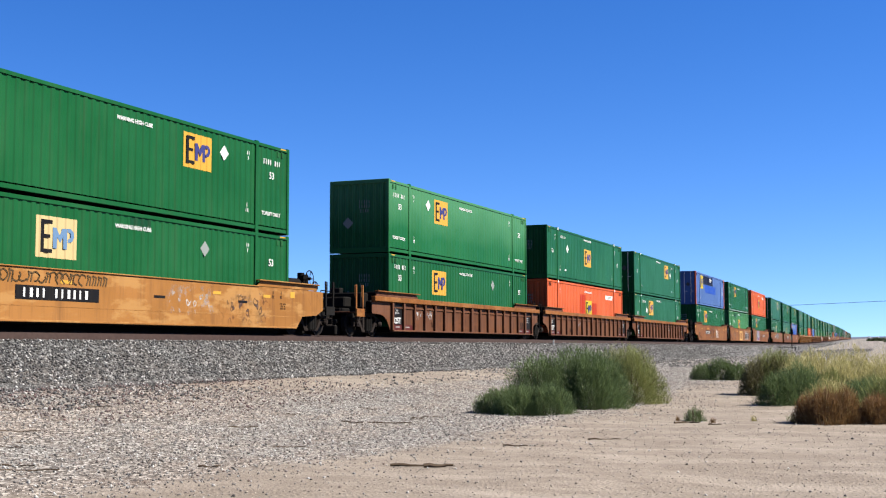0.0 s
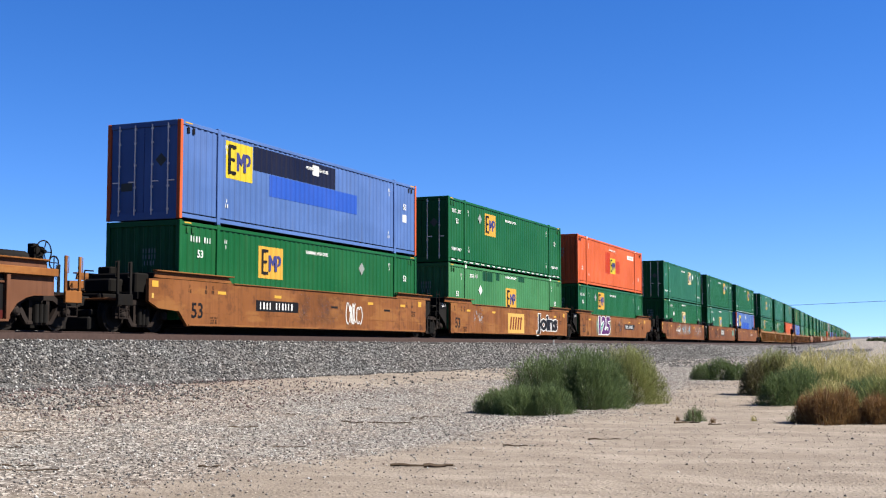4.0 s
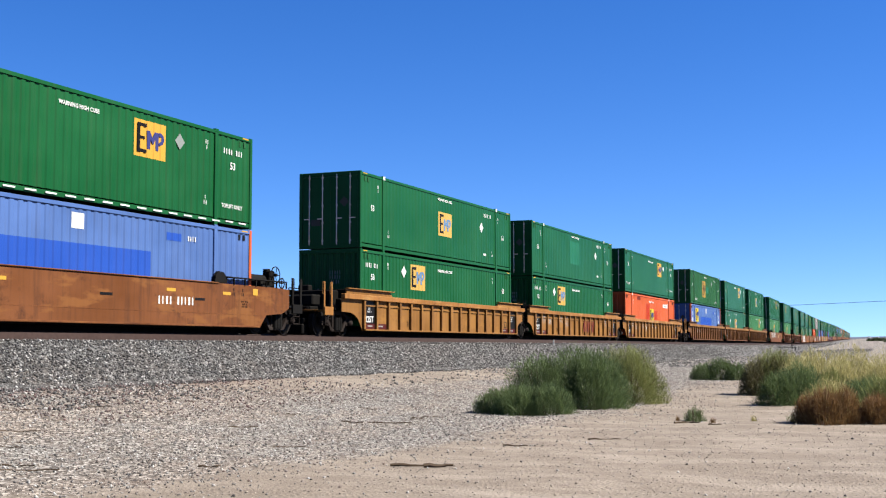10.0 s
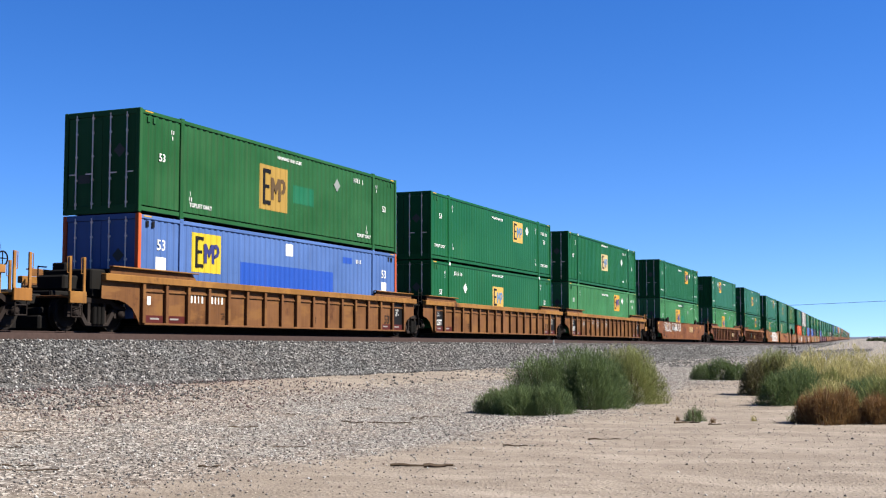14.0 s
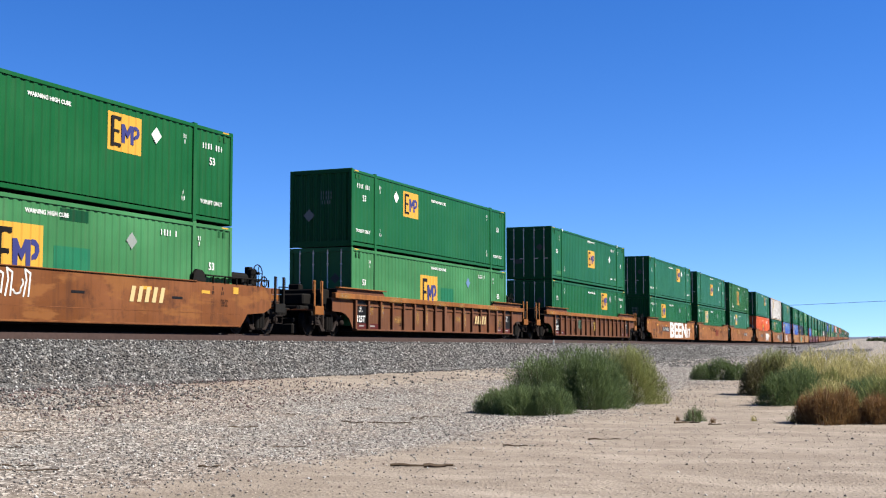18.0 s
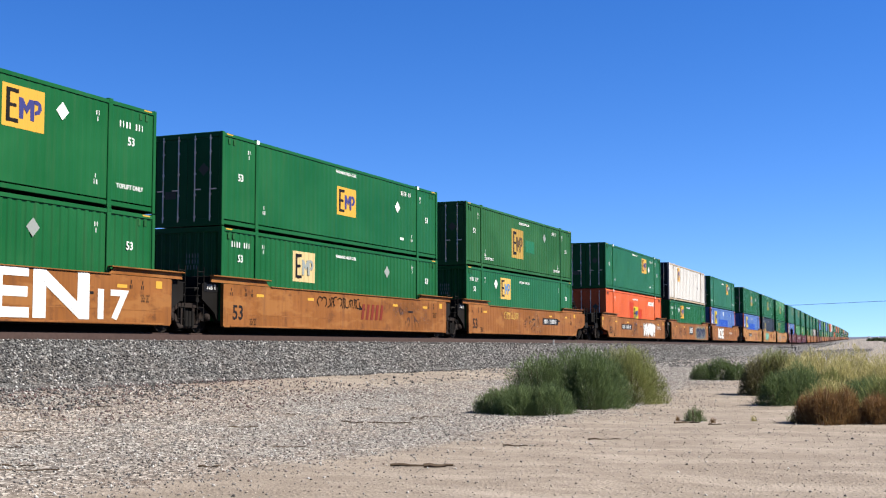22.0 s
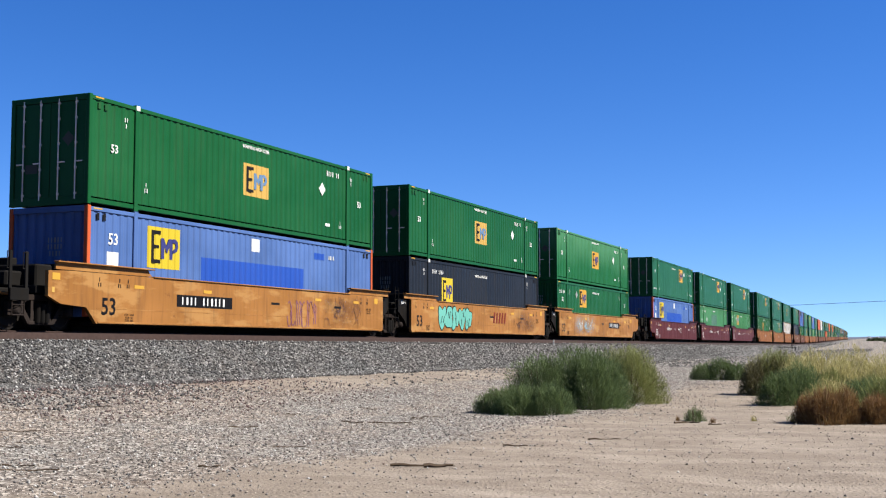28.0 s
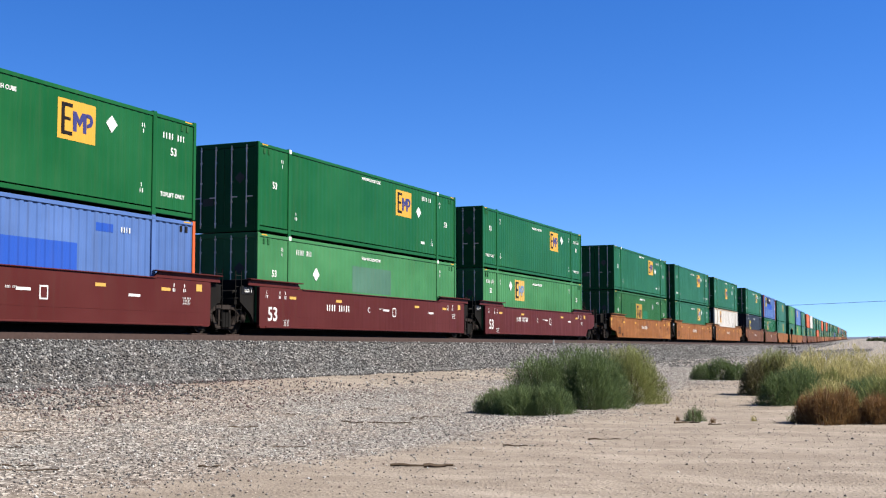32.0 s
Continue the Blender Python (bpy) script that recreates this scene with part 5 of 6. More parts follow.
def car_end(car, sy, coupled, mat, wheel, rail=None):
    """Platform, rails and coupler (or the joint) at one end of a unit; sy: +1 rear, -1 front."""
    end = 9.9 if coupled else 9.3
    m = Matrix() if sy > 0 else Matrix.Rotation(math.pi, 4, "Z")
    # dark colour here stands in for shade on the end sheet
    part("end_bulkhead", mesh("bulkhead", box(-1.2, 8.5, 0.75, 1.2, 8.62, 1.72, 0.02)), STEEL_DARK, car, at=m)
    part("end_platform", mesh("platform %d" % coupled, box(-1.12, 8.62, 0.90, 1.12, end + 0.1, 1.10, 0.01)), STEEL_DARK, car, at=m)
    part("draft_sill", mesh("draft sill %d" % coupled, box(-0.45, 8.1, 0.62, 0.45, end + (0.9 if coupled else 0.42), 1.04, 0.03)), STEEL_DARK, car, at=m)
    part("equipment_box", mesh("equipment box", box(-0.9, 8.64, 1.1, 0.9, 9.15, 1.36, 0.03)), STEEL_DARK, car, at=m)
    if coupled:
        part("coupler", mesh("coupler", box(-0.16, end + 0.6, 0.66, 0.16, end + 1.55, 0.95, 0.04), box(-0.3, end + 1.4, 0.60, 0.22, end + 1.9, 1.02, 0.06)), STEEL_DARK, car, at=m)
        part("crossover_step", mesh("crossover", box(-1.25, end + 0.55, 0.84, 1.25, end + 1.1, 0.9, 0.01)), mat, car, at=m)
        part("air_hose", mesh("air hose", *[rod((0.5 + 0.1 * math.sin(k), end + 0.7 + 0.1 * k, 0.75 - 0.3 * math.sin(k * math.pi / 8)), (0.5 + 0.1 * math.sin(k + 1), end + 0.8 + 0.1 * k, 0.75 - 0.3 * math.sin((k + 1) * math.pi / 8)), 0.03, 6) for k in range(8)]), STEEL_DARK, car, at=m)
        if mat is MAROON and sy < 0:
            for x in (0.35, 0.75):
                bend = [(x, end - 0.2, 1.1), (x, end - 0.15, 1.95), (x, end - 0.02, 2.12), (x, end + 0.2, 2.16), (x, end + 0.42, 2.02)]
                part("bent_pipe", mesh("bent pipe %.2f" % x, *[rod(p, q, 0.022, 8) for p, q in zip(bend, bend[1:])]), GALV, car, "bare grey bent steel pipe", m)
        for sx in (1, -1):
            part("platform_bracket", mesh("bracket", box(-0.04, end + 0.50, 0.70, 0.04, end + 1.12, 1.0, 0.01)), rail or STEEL_DARK, car, at=m @ Matrix.Translation((sx * 1.24, 0, 0)))
            for y in (end + 0.55, end + 1.08):
                part("handrail", handrail(), rail or STEEL_DARK, car, at=m @ Matrix.Translation((sx * 1.22, y, 0.9)))
            part("stirrup_step", mesh("stirrup", rod((0, -0.2, 0.86), (0, -0.2, 0.36), 0.016, 6), rod((0, 0.2, 0.86), (0, 0.2, 0.36), 0.016, 6), rod((0, -0.2, 0.36), (0, 0.2, 0.36), 0.018, 6), rod((0, -0.2, 0.6), (0, 0.2, 0.6), 0.014, 6)), CAST, car, at=m @ Matrix.Translation((sx * 1.22, end + 0.8, 0)))
    else:
        for sx in (1, -1):
            part("end_ladder", mesh("end ladder", rod((0, -0.16, 0.35), (0, -0.16, 1.95), 0.018, 6), rod((0, 0.16, 0.35), (0, 0.16, 1.95), 0.018, 6), *[rod((0, -0.16, z), (0, 0.16, z), 0.014, 6) for z in (0.4, 0.75, 1.1, 1.45, 1.8)]), STEEL_DARK, car, at=m @ Matrix.Translation((sx * 1.16, end - 0.05, 0)))
    if wheel:
        part("brake_wheel", brake_wheel(), STEEL_DARK, car, at=m @ Matrix.Translation((0.66, end + 0.38, 1.98)))
        part("brake_stand", mesh("brake stand", box(0.36, end + 0.2, 1.05, 0.54, end + 0.55, 2.12, 0.03), box(0.2, end + 0.3, 1.5, 0.4, end + 0.5, 2.2, 0.02)), STEEL_DARK, car, at=m)
        part("air_tank", mesh("air tank", moved(lathe([(-0.62, 0.10), (-0.56, 0.2), (0.56, 0.2), (0.62, 0.1)], 14), Matrix.Rotation(math.pi / 2, 4, "Z"))), STEEL_DARK, car, "black air tank", m @ Matrix.Translation((0.35, end - 0.55, 1.78)))
        part("valve_box", mesh("valve box", box(-0.7, end - 0.15, 1.1, 0.3, end + 0.45, 1.68, 0.05), box(-0.6, end - 1.1, 1.08, 0.8, end - 0.1, 1.6, 0.04)), STEEL_DARK, car, at=m)
        part("gear_wheel", mesh("gear wheel", *[rod((0, 0.17 * math.cos(k * math.tau / 16), 0.17 * math.sin(k * math.tau / 16)), (0, 0.17 * math.cos((k + 1) * math.tau / 16), 0.17 * math.sin((k + 1) * math.tau / 16)), 0.02, 6) for k in range(16)], rod((0, -0.17, 0), (0, 0.17, 0), 0.015, 6), rod((0, 0, -0.17), (0, 0, 0.17), 0.015, 6)), STEEL_DARK, car, at=m @ Matrix.Translation((0.7, end + 0.72, 1.72)))
    elif coupled:
        part("valve_stand", mesh("valve stand", box(-0.7, end - 0.95, 1.08, 0.85, end - 0.35, 1.66, 0.04), box(-0.3, end - 0.4, 1.08, 0.6, end + 0.25, 1.48, 0.05), box(0.3, end - 0.8, 1.6, 0.75, end - 0.5, 1.86, 0.03)), STEEL_DARK, car, "grimy dark valve stand", m)
        part("pipe_run", mesh("pipe run", rod((0.95, end - 1.0, 1.2), (0.95, end + 0.4, 1.2), 0.03, 6), rod((0.95, end - 0.2, 1.2), (0.95, end - 0.2, 1.75), 0.022, 6), rod((0.95, end - 0.2, 1.75), (0.4, end + 0.1, 1.7), 0.022, 6)), CAST, car, at=m)


RIBS = [1.03 * (i - 8) for i in range(17)]
RIM = 1.41     # plane of a smooth side
WEB = 1.335    # plane of the panels between the ribs


def well_car(style, mat, mat_name, front_coupled, rear_coupled, chord=None):
    ea, eb = (9.9 if front_coupled else 9.3), (9.9 if rear_coupled else 9.3)
    shape = "smooth-sided" if style == "smooth" else "rib-sided"
    car = tagged(new("well_car"), "%s %s steel rail well car carrying two stacked containers" % (mat_name, shape), "rail car", "well cars of the train")
    flip = Matrix.Rotation(math.pi, 4, "Z")
    for k, at in ((0, Matrix()), (1, flip)):
        a, b = (ea, eb) if k == 0 else (eb, ea)
        if style == "smooth":
            part("side_sill", mesh("smooth side %.1f %.1f" % (a, b), prism(side_profile(a, b), 1.305, RIM)), mat, car, at=at)
            part("seam_strip", mesh("seam strip", box(RIM - 0.01, -8.1, 0.575, RIM + 0.004, 8.1, 0.592)), mat, car, at=at)
            for sy, e in ((1, b), (-1, a)):
                if e < 9.5:        # the narrower dark end over the shared truck
                    part("end_web", mesh("end web", prism([(8.40, 0.30), (8.62, 0.62), (9.25, 1.0), (9.25, 1.46), (8.40, 1.50)], 1.10, 1.22)), STEEL_DARK, car, "grimy dark steel end web", at @ (Matrix() if sy > 0 else Matrix.Diagonal((1, -1, 1, 1))))
            part("bottom_flange", mesh("bottom flange", box(1.38, -8.05, 0.20, RIM + 0.02, 8.05, 0.25, 0.006)), mat, car, at=at)
            part("sill_cap", mesh("sill cap", box(1.302, -5.75, SILL - 0.01, RIM + 0.04, 5.75, SILL + 0.025, 0.01)), mat, car, at=at)
        else:
            part("side_panel", mesh("ribbed side %.1f %.1f %d" % (a, b, k), prism(arched_profile(a, b), 1.303, WEB), *([] if k == 0 else [box(WEB - 0.002, y - 0.065, 0.24, 1.44, y + 0.065, 1.32) for y in RIBS])), mat, car, at=at)
            part("bottom_flange", mesh("ribbed flange", box(1.31, -8.25, BASE, 1.46, 8.25, 0.25, 0.01)), mat, car, at=at)
            part("stiffener", mesh("stiffener", box(1.325, -8.3, 1.09, 1.375, 8.3, 1.14, 0.006)), mat, car, at=at)
            part("top_chord", mesh("top chord %.1f %.1f" % (a, b), box(1.301, -a, 1.31, 1.475, b, 1.50, 0.014)), chord or mat, car, at=at)
            rib = mesh("rib", box(WEB - 0.002, -0.065, 0.24, 1.44, 0.065, 1.32, 0.012))
            wide = mesh("wide rib", box(WEB - 0.002, -0.13, 0.24, 1.45, 0.11, 1.32, 0.012))
            for y in RIBS if k == 0 else ():
                part("rib", wide if abs(y) < 0.2 else rib, mat, car, at=at @ Matrix.Translation((0, y, 0)))
        for sy in (1, -1):
            g = b if sy > 0 else a
            side = at @ (Matrix() if sy > 0 else Matrix.Diagonal((1, -1, 1, 1)))
            if mat is RUST_CAR:
                gm = part("container_guide", mesh("guide block", prism([(5.6, SILL + 0.02), (6.25, SILL + 0.02), (6.25, SILL + 0.20), (6.05, SILL + 0.34), (5.8, SILL + 0.36), (5.65, SILL + 0.22)], 1.304, 1.40)), STEEL_DARK, car, "black container guide block", side)
                part("guide_ledge", mesh("grated ledge %.1f" % g, box(1.304, 6.2, SILL + 0.19, 1.46, g - 0.2, SILL + 0.225, 0.006)), STEEL_DARK, gm)
                for y in np.arange(6.6, g - 0.2, 0.62):
                    part("ledge_post", mesh("ledge post", box(1.40, -0.02, SILL - 0.01, 1.44, 0.02, SILL + 0.2)), STEEL_DARK, gm, at=Matrix.Translation((0, float(y), 0)))
                continue
            gm = part("container_guide", mesh("guide %.1f" % g, prism([(5.75, SILL + 0.02), (g - 0.3, SILL + 0.02), (g - 0.35, SILL + 0.20), (6.0, SILL + 0.22)], 1.304, 1.36)), mat, car, at=side)
            part("guide_ledge", mesh("guide ledge %.1f" % g, box(1.304, 5.75, SILL + 0.19, 1.46, g - 0.3, SILL + 0.225, 0.006)), chord or mat, gm)
    part("well_floor", mesh("well floor", box(-1.26, -8.2, 0.16, 1.26, 8.2, 0.24)), STEEL_DARK, car)
    part("well_bottom", mesh("well bottom", box(-0.64, -8.1, -0.06, 0.64, 8.1, 0.17, 0.02)), STEEL_DARK, car)
    for y in (-6.1, 0.0, 6.1):
        part("cross_beam", mesh("cross beam", box(-1.28, -0.15, 0.2, 1.28, 0.15, 0.345, 0.01)), STEEL_DARK, car, at=Matrix.Translation((0, y, 0)))
    car_end(car, 1, rear_coupled, mat, rear_coupled, chord)
    car_end(car, -1, front_coupled, mat, False, chord)
    return car


def far_car(mat, mat_name):
    """A car that stays far off: sides, floor and joint covers."""
    car = tagged(new("well_car"), "%s steel rail well car in the distant train" % mat_name, "rail car", "well cars of the train")
    for at in (Matrix(), Matrix.Rotation(math.pi, 4, "Z")):
        part("side_sill", mesh("far side", prism(side_profile(9.5, 9.5), 1.28, RIM)), mat, car, at=at)
        part("end_platform", mesh("far platform", box(-1.12, 8.4, 0.7, 1.12, 10.2, 1.2)), STEEL_DARK, car, at=at)
    part("well_floor", mesh("far well floor", box(-0.66, -8.2, -0.03, 0.66, 8.2, 0.24)), STEEL_DARK, car)
    part("truck", mesh("far truck", box(-1.0, 8.5, 0.02, 1.0, 10.6, 0.7, 0.05)), STEEL_DARK, car)
    return car


# ----- marks on the cars; q counts from the front end of the load -----
def mark(name, me, mat, car, q, z, label="", lift=0.0, plane=RIM):
    return part(name, me, mat, car, label, Matrix.Translation((plane + 0.004 + lift, q - LEN / 2 - 0.3, z)))


def field(name, w, h, mat, car, q, z, label="", lift=0.0, plane=RIM):
    return mark(name, mesh("field %.2f %.2f" % (w, h), box(0, -w / 2, -h / 2, 0.003, w / 2, h / 2)), mat, car, q, z, label, lift, plane)


def number_plate(car, q, z, w=3.0, dark=True):
    p = field("number_field", w, 0.34, INK, car, q, z, "black field with pale number bars") if dark else car
    if dark:
        part("number_bars", bars("plate %.1f" % w, (11,), 0.22, 3), WHITE, p, at=Matrix.Translation((0.006, -0.03, -0.11)) @ Matrix.Diagonal((1, w / 2.4, 1, 1)))
    else:
        mark("number_bars", bars("plate plain", (10,), 0.22, 8), WHITE, car, q, z - 0.1)


def graffiti(car, text, q, z, w, h, fill, edge, label, halo=None):
    """Sprayed letters that can be read, with an outline behind them."""
    plain = fill is edge
    back, front = words(text, 1.0, 0.03 if plain else 0.08), words(text, 1.0, 0.0 if plain else 0.04)
    ys = [v.co.y for v in front.vertices]
    zs = [v.co.z for v in front.vertices]
    k, j = w / (max(ys) - min(ys)), h / (max(zs) - min(zs))
    if halo:
        spray_field(car, q, z, w * 1.4, min(1.3, h * 1.3), halo, "sprayed cloud of colour behind the letters")
    mid = Matrix.Translation((RIM + 0.006, q - LEN / 2 - 0.3, z))
    g = part("graffiti", back, edge, car, label, mid @ Matrix.Diagonal((1, k, j, 1)))
    part("letter_fill", front, fill, g, at=Matrix.Translation((0.005, 0, 0)))


def bubble(car, q, z, w, h, fill, edge, seed, n, label, halo=None):
    """A throw-up of swollen sprayed shapes that cannot be read, each with an outline and inner strokes."""
    rng = random.Random(seed)
    if halo:
        spray_field(car, q, z, w * 1.3, min(1.3, h * 1.3), halo, "sprayed cloud of colour behind the shapes")
    g = None
    for i in range(n):
        y0 = -w / 2 + w * (i + 0.5) / n
        ry, rz = 0.60 * w / n, h * rng.uniform(0.42, 0.5)
        p2, a0, dent, lean = rng.uniform(3.0, 5.0), rng.uniform(0, 6), rng.uniform(0.09, 0.17), rng.uniform(-0.1, 0.35)
        ring = []
        for k in range(40):
            a = k * math.tau / 40
            r = (abs(math.cos(a)) ** p2 + abs(math.sin(a)) ** p2) ** (-1 / p2) * (1 - dent * (1 + math.sin(3 * a + a0)) - 0.5 * dent * (1 + math.sin(5 * a + 2 * a0)))
            ring.append((math.cos(a) * r, math.sin(a) * r))
        shape = lambda grow, x: prism([(y0 + u * (ry + grow) + lean * v * rz, v * (rz + grow)) for u, v in ring], x, x + 0.002)
        base = mark("graffiti", mesh("bubble edge %d %d" % (seed, i), shape(0.055, 0.0)), edge, car, q, z, label if g is None else "", 0.001 + 0.0012 * (i % 2))
        g = g or base
        part("graffiti_fill", mesh("bubble %d %d" % (seed, i), shape(0.0, 0.0)), fill, base, at=Matrix.Translation((0.003, 0, 0)))
        strokes = []
        for _ in range(2):
            u, v, t, ln = rng.uniform(-0.4, 0.4) * ry, rng.uniform(-0.45, 0.45) * rz, rng.uniform(-0.5, 0.5) + (math.pi / 2 if rng.random() < 0.7 else 0), rng.uniform(0.25, 0.5) * rz
            d, e = Vector((math.cos(t), math.sin(t))) * ln, Vector((-math.sin(t), math.cos(t))) * 0.028
            strokes.append(prism([(y0 + u + sx * d.x + sy * e.x + lean * (v + sx * d.y), v + sx * d.y + sy * e.y) for sx, sy in ((-1, -1), (1, -1), (1, 1), (-1, 1))], 0, 0.002))
        part("inner_strokes", mesh("bubble strokes %d %d" % (seed, i), *strokes), edge, base, at=Matrix.Translation((0.006, 0, 0)))


def scrawl(car, q, z, w, h, mat, seed, n=14, label="illegible spray-painted scrawl", thick=0.035, edge=None):
    """Sprayed loops and strokes that cannot be read."""
    rng = random.Random(seed)
    out, edges = [], []
    for i in range(n):
        y0, z0 = -w / 2 + w * (i + 0.5) / n, rng.uniform(-0.08, 0.08) * h
        ry, rz = min(w / n * 0.62, h * 0.5), h * rng.uniform(0.36, 0.5)
        a0, turn = rng.uniform(0, math.tau), rng.choice((-1, 1)) * rng.uniform(2.6, 5.2)
        pts = [(y0 + ry * math.cos(a0 + turn * t / 7) + 0.12 * ry * math.sin(2.2 * t), z0 + rz * math.sin(a0 + turn * t / 7)) for t in np.linspace(0, 7, 22)]
        if rng.random() < 0.4:
            pts = [(y0 - ry * 0.4, -rz), (y0 + ry * 0.1, rz * 0.2), (y0 - ry * 0.2, rz), (y0 + ry * 0.8, rz * 0.7), (y0 + ry * 0.5, -rz)]
        for k, lst in ((1.0, out), (1.9, edges)):
            for (ya, za), (yb, zb) in zip(pts, pts[1:]):
                d = Vector((yb - ya, zb - za)).normalized() * thick * k
                x = 0.0 if k > 1 else 0.004
                e = d * 0.5
                lst.append(prism([(ya - d.y - e.x, za + d.x - e.y), (ya + d.y - e.x, za - d.x - e.y), (yb + d.y + e.x, zb - d.x + e.y), (yb - d.y + e.x, zb + d.x + e.y)], x, x + 0.002))
    key = "scrawl %d %.2f" % (seed, w)
    base = None
    if edge:
        base = mark("graffiti", mesh(key + " edge", *edges), edge, car, q, z, label, 0.001)
        part("graffiti_fill", mesh(key, *out), mat, base, at=Matrix.Translation((0.002, 0, 0)))
    else:
        mark("graffiti", mesh(key, *out), mat, car, q, z, label)


def spray_field(car, q, z, w, h, mat, label, plane=RIM):
    """A patch of worn spray paint that thins out towards its edges."""
    n, m = 16, 6
    vs = [(0.0, w * (i / n - 0.5), h * (j / m - 0.5)) for i in range(n + 1) for j in range(m + 1)]
    fs = [[i * (m + 1) + j, (i + 1) * (m + 1) + j, (i + 1) * (m + 1) + j + 1, i * (m + 1) + j + 1] for i in range(n) for j in range(m)]
    me = mesh("spray field %.2f %.2f" % (w, h), (vs, fs), closed=False)
    if "cover" not in me.attributes:
        c = [min(1.0, 5 * min(i, n - i) / n) * min(1.0, 2.5 * min(j, m - j) / m) for i in range(n + 1) for j in range(m + 1)]
        me.attributes.new("cover", "FLOAT", "POINT").data.foreach_set("value", c)
    return mark("graffiti", me, mat, car, q, z, label, 0.001, plane)


def brand(car, q, z, w, h, mat, field_mat=None):
    """A carrier's mark as plain blocks."""
    if field_mat:
        field("brand_field", w * 1.25, h * 1.55, field_mat, car, q, z, "coloured field behind plain blocks")
    b = [prism([((i - 2.5) * 0.19 * w - 0.10 * h, -0.5 * h), ((i - 2.5) * 0.19 * w + 0.10 * w - 0.10 * h, -0.5 * h), ((i - 2.5) * 0.19 * w + 0.10 * w + 0.15 * h, 0.5 * h), ((i - 2.5) * 0.19 * w + 0.15 * h, 0.5 * h)], 0, 0.003) for i in range(5)]
    mark("brand_blocks", mesh("brand %.2f %.2f" % (w, h), *b), mat, car, q, z, "plain block mark", 0.005)


def usual_marks(car, style, dark, warn, seed, end_plate=True):
    """Length mark, capacity plate, small stencils and reflectors."""
    rng = random.Random(seed)
    if style == "smooth":
        mark("length_mark", words("53", 0.62, 0.01), dark, car, 0.75, 0.62)
        for q in (2.0, 5.2, 11.8, 14.6):
            field("reflector", 0.42, 0.09, warn, car, q, 1.2, "yellow reflector strip")
        for q in (() if end_plate else (-1.25,)):
            field("warning_label", 0.28, 0.17, warn, car, q, 1.33, "yellow-orange warning label")
            field("warning_label", 0.09, 0.13, YELLOW, car, q - 0.1, 1.0, "pale yellow label")
        field("warning_label", 0.28, 0.20, warn, car, 16.2, 1.30, "yellow-orange warning label")
        for q in (0.4, 1.2, 1.55, 15.0, 15.5):
            mark("stencil", bars("tick %d" % (int(q) % 2), (1, 2), 0.1, int(q)), dark, car, q, 1.28)
        mark("stencil", bars("small print", (9, 7, 8), 0.055, 2), dark, car, 15.6, 0.95)
        mark("stencil", bars("small print", (9, 7, 8), 0.055, 2), dark, car, 1.6, 0.42)
        for q in (9.0, 13.2):
            field("patch_plate", 0.5, 0.07, dark, car, q, 0.98)
        if end_plate:
            p = field("capacity_plate", 0.75, 0.26, INK, car, -0.42, 1.36, "black plate with white capacity lettering", plane=1.225)
            part("plate_text", words("125 T", 0.2, 0.004), WHITE, p, at=Matrix.Translation((0.006, 0, 0)))
    else:
        if seed == 13:             # no panel here, but a number over two bays
            for q in (2.75, 3.78):
                mark("number_bars", bars("bay number", (4,), 0.22, 4), WHITE, car, q, 0.86, plane=WEB)
            field("blank_label", 0.16, 0.24, WHITE, car, 0.45, 0.86, "small white label", plane=WEB)
        else:
            p = field("capacity_plate", 0.88, 1.04, INK, car, 0.652, 0.78, "black panel with white capacity lettering", plane=WEB)
            part("plate_text", words("125T", 0.32, 0.008), WHITE, p, at=Matrix.Translation((0.006, 0, -0.17)))
            part("plate_print", bars("plate print", (5, 4, 6), 0.07, 3), WHITE, p, at=Matrix.Translation((0.006, 0, 0.28)))
        p = field("capacity_plate", 0.88, 1.04, INK, car, LEN - 0.052, 0.78, "black panel with white lettering bars", plane=WEB)
        part("plate_print", bars("plate print", (5, 4, 6), 0.07, 3), WHITE, p, at=Matrix.Translation((0.006, 0, 0.2)))
        mark("length_mark", words("53", 0.44, 0.008), INK, car, LEN - 0.95, 0.62, plane=WEB)
        for q in (1.65, LEN - 1.08):
            field("kick_strip", 0.9, 0.2, MAROON, car, q, 0.36, "dark red painted strip", plane=WEB)
        for q in (0.652, LEN - 0.052):
            field("kick_strip", 0.88, 0.2, MAROON, car, q, 0.36, "dark red painted strip", 0.004, WEB)
        for q in (0.7, 1.6, LEN - 0.1, LEN - 1.1):
            field("reflector", 0.4, 0.05, WASH, car, q, 0.37, "faded red and white reflector", 0.008, WEB)
        for q in (4.0, 9.4, 13.5):
            mark("stencil", bars("small print", (9, 7, 8), 0.055, 2), dark, car, q + 0.15, 0.55, plane=WEB)

# ================= the train =================
FRONTS = [20.36, 43.97, 63.56, 83.21, 106.65, 126.10, 145.61, 169.12, 188.60, 208.05, 231.54, 250.98, 270.53, 293.90, 313.37, 332.84, 356.81, 380.71, 404.18, 427.70, 447.09, 466.46, 490.11, 509.55, 528.92, 552.48, 571.84, 591.33, 614.97, 634.46, 653.88, 677.60]
for i in range(32, 80):
    FRONTS.append(FRONTS[-1] + (23.56 if i % 3 == 1 else 19.45))
G, P, H, O, R, B, W, K = "G", "P", "H", "O", "R", "B", "W", "K"
BLUE_DIA = dict(dia=MARK_SKY)
GREY_DIA = dict(dia=GREY_MARK)
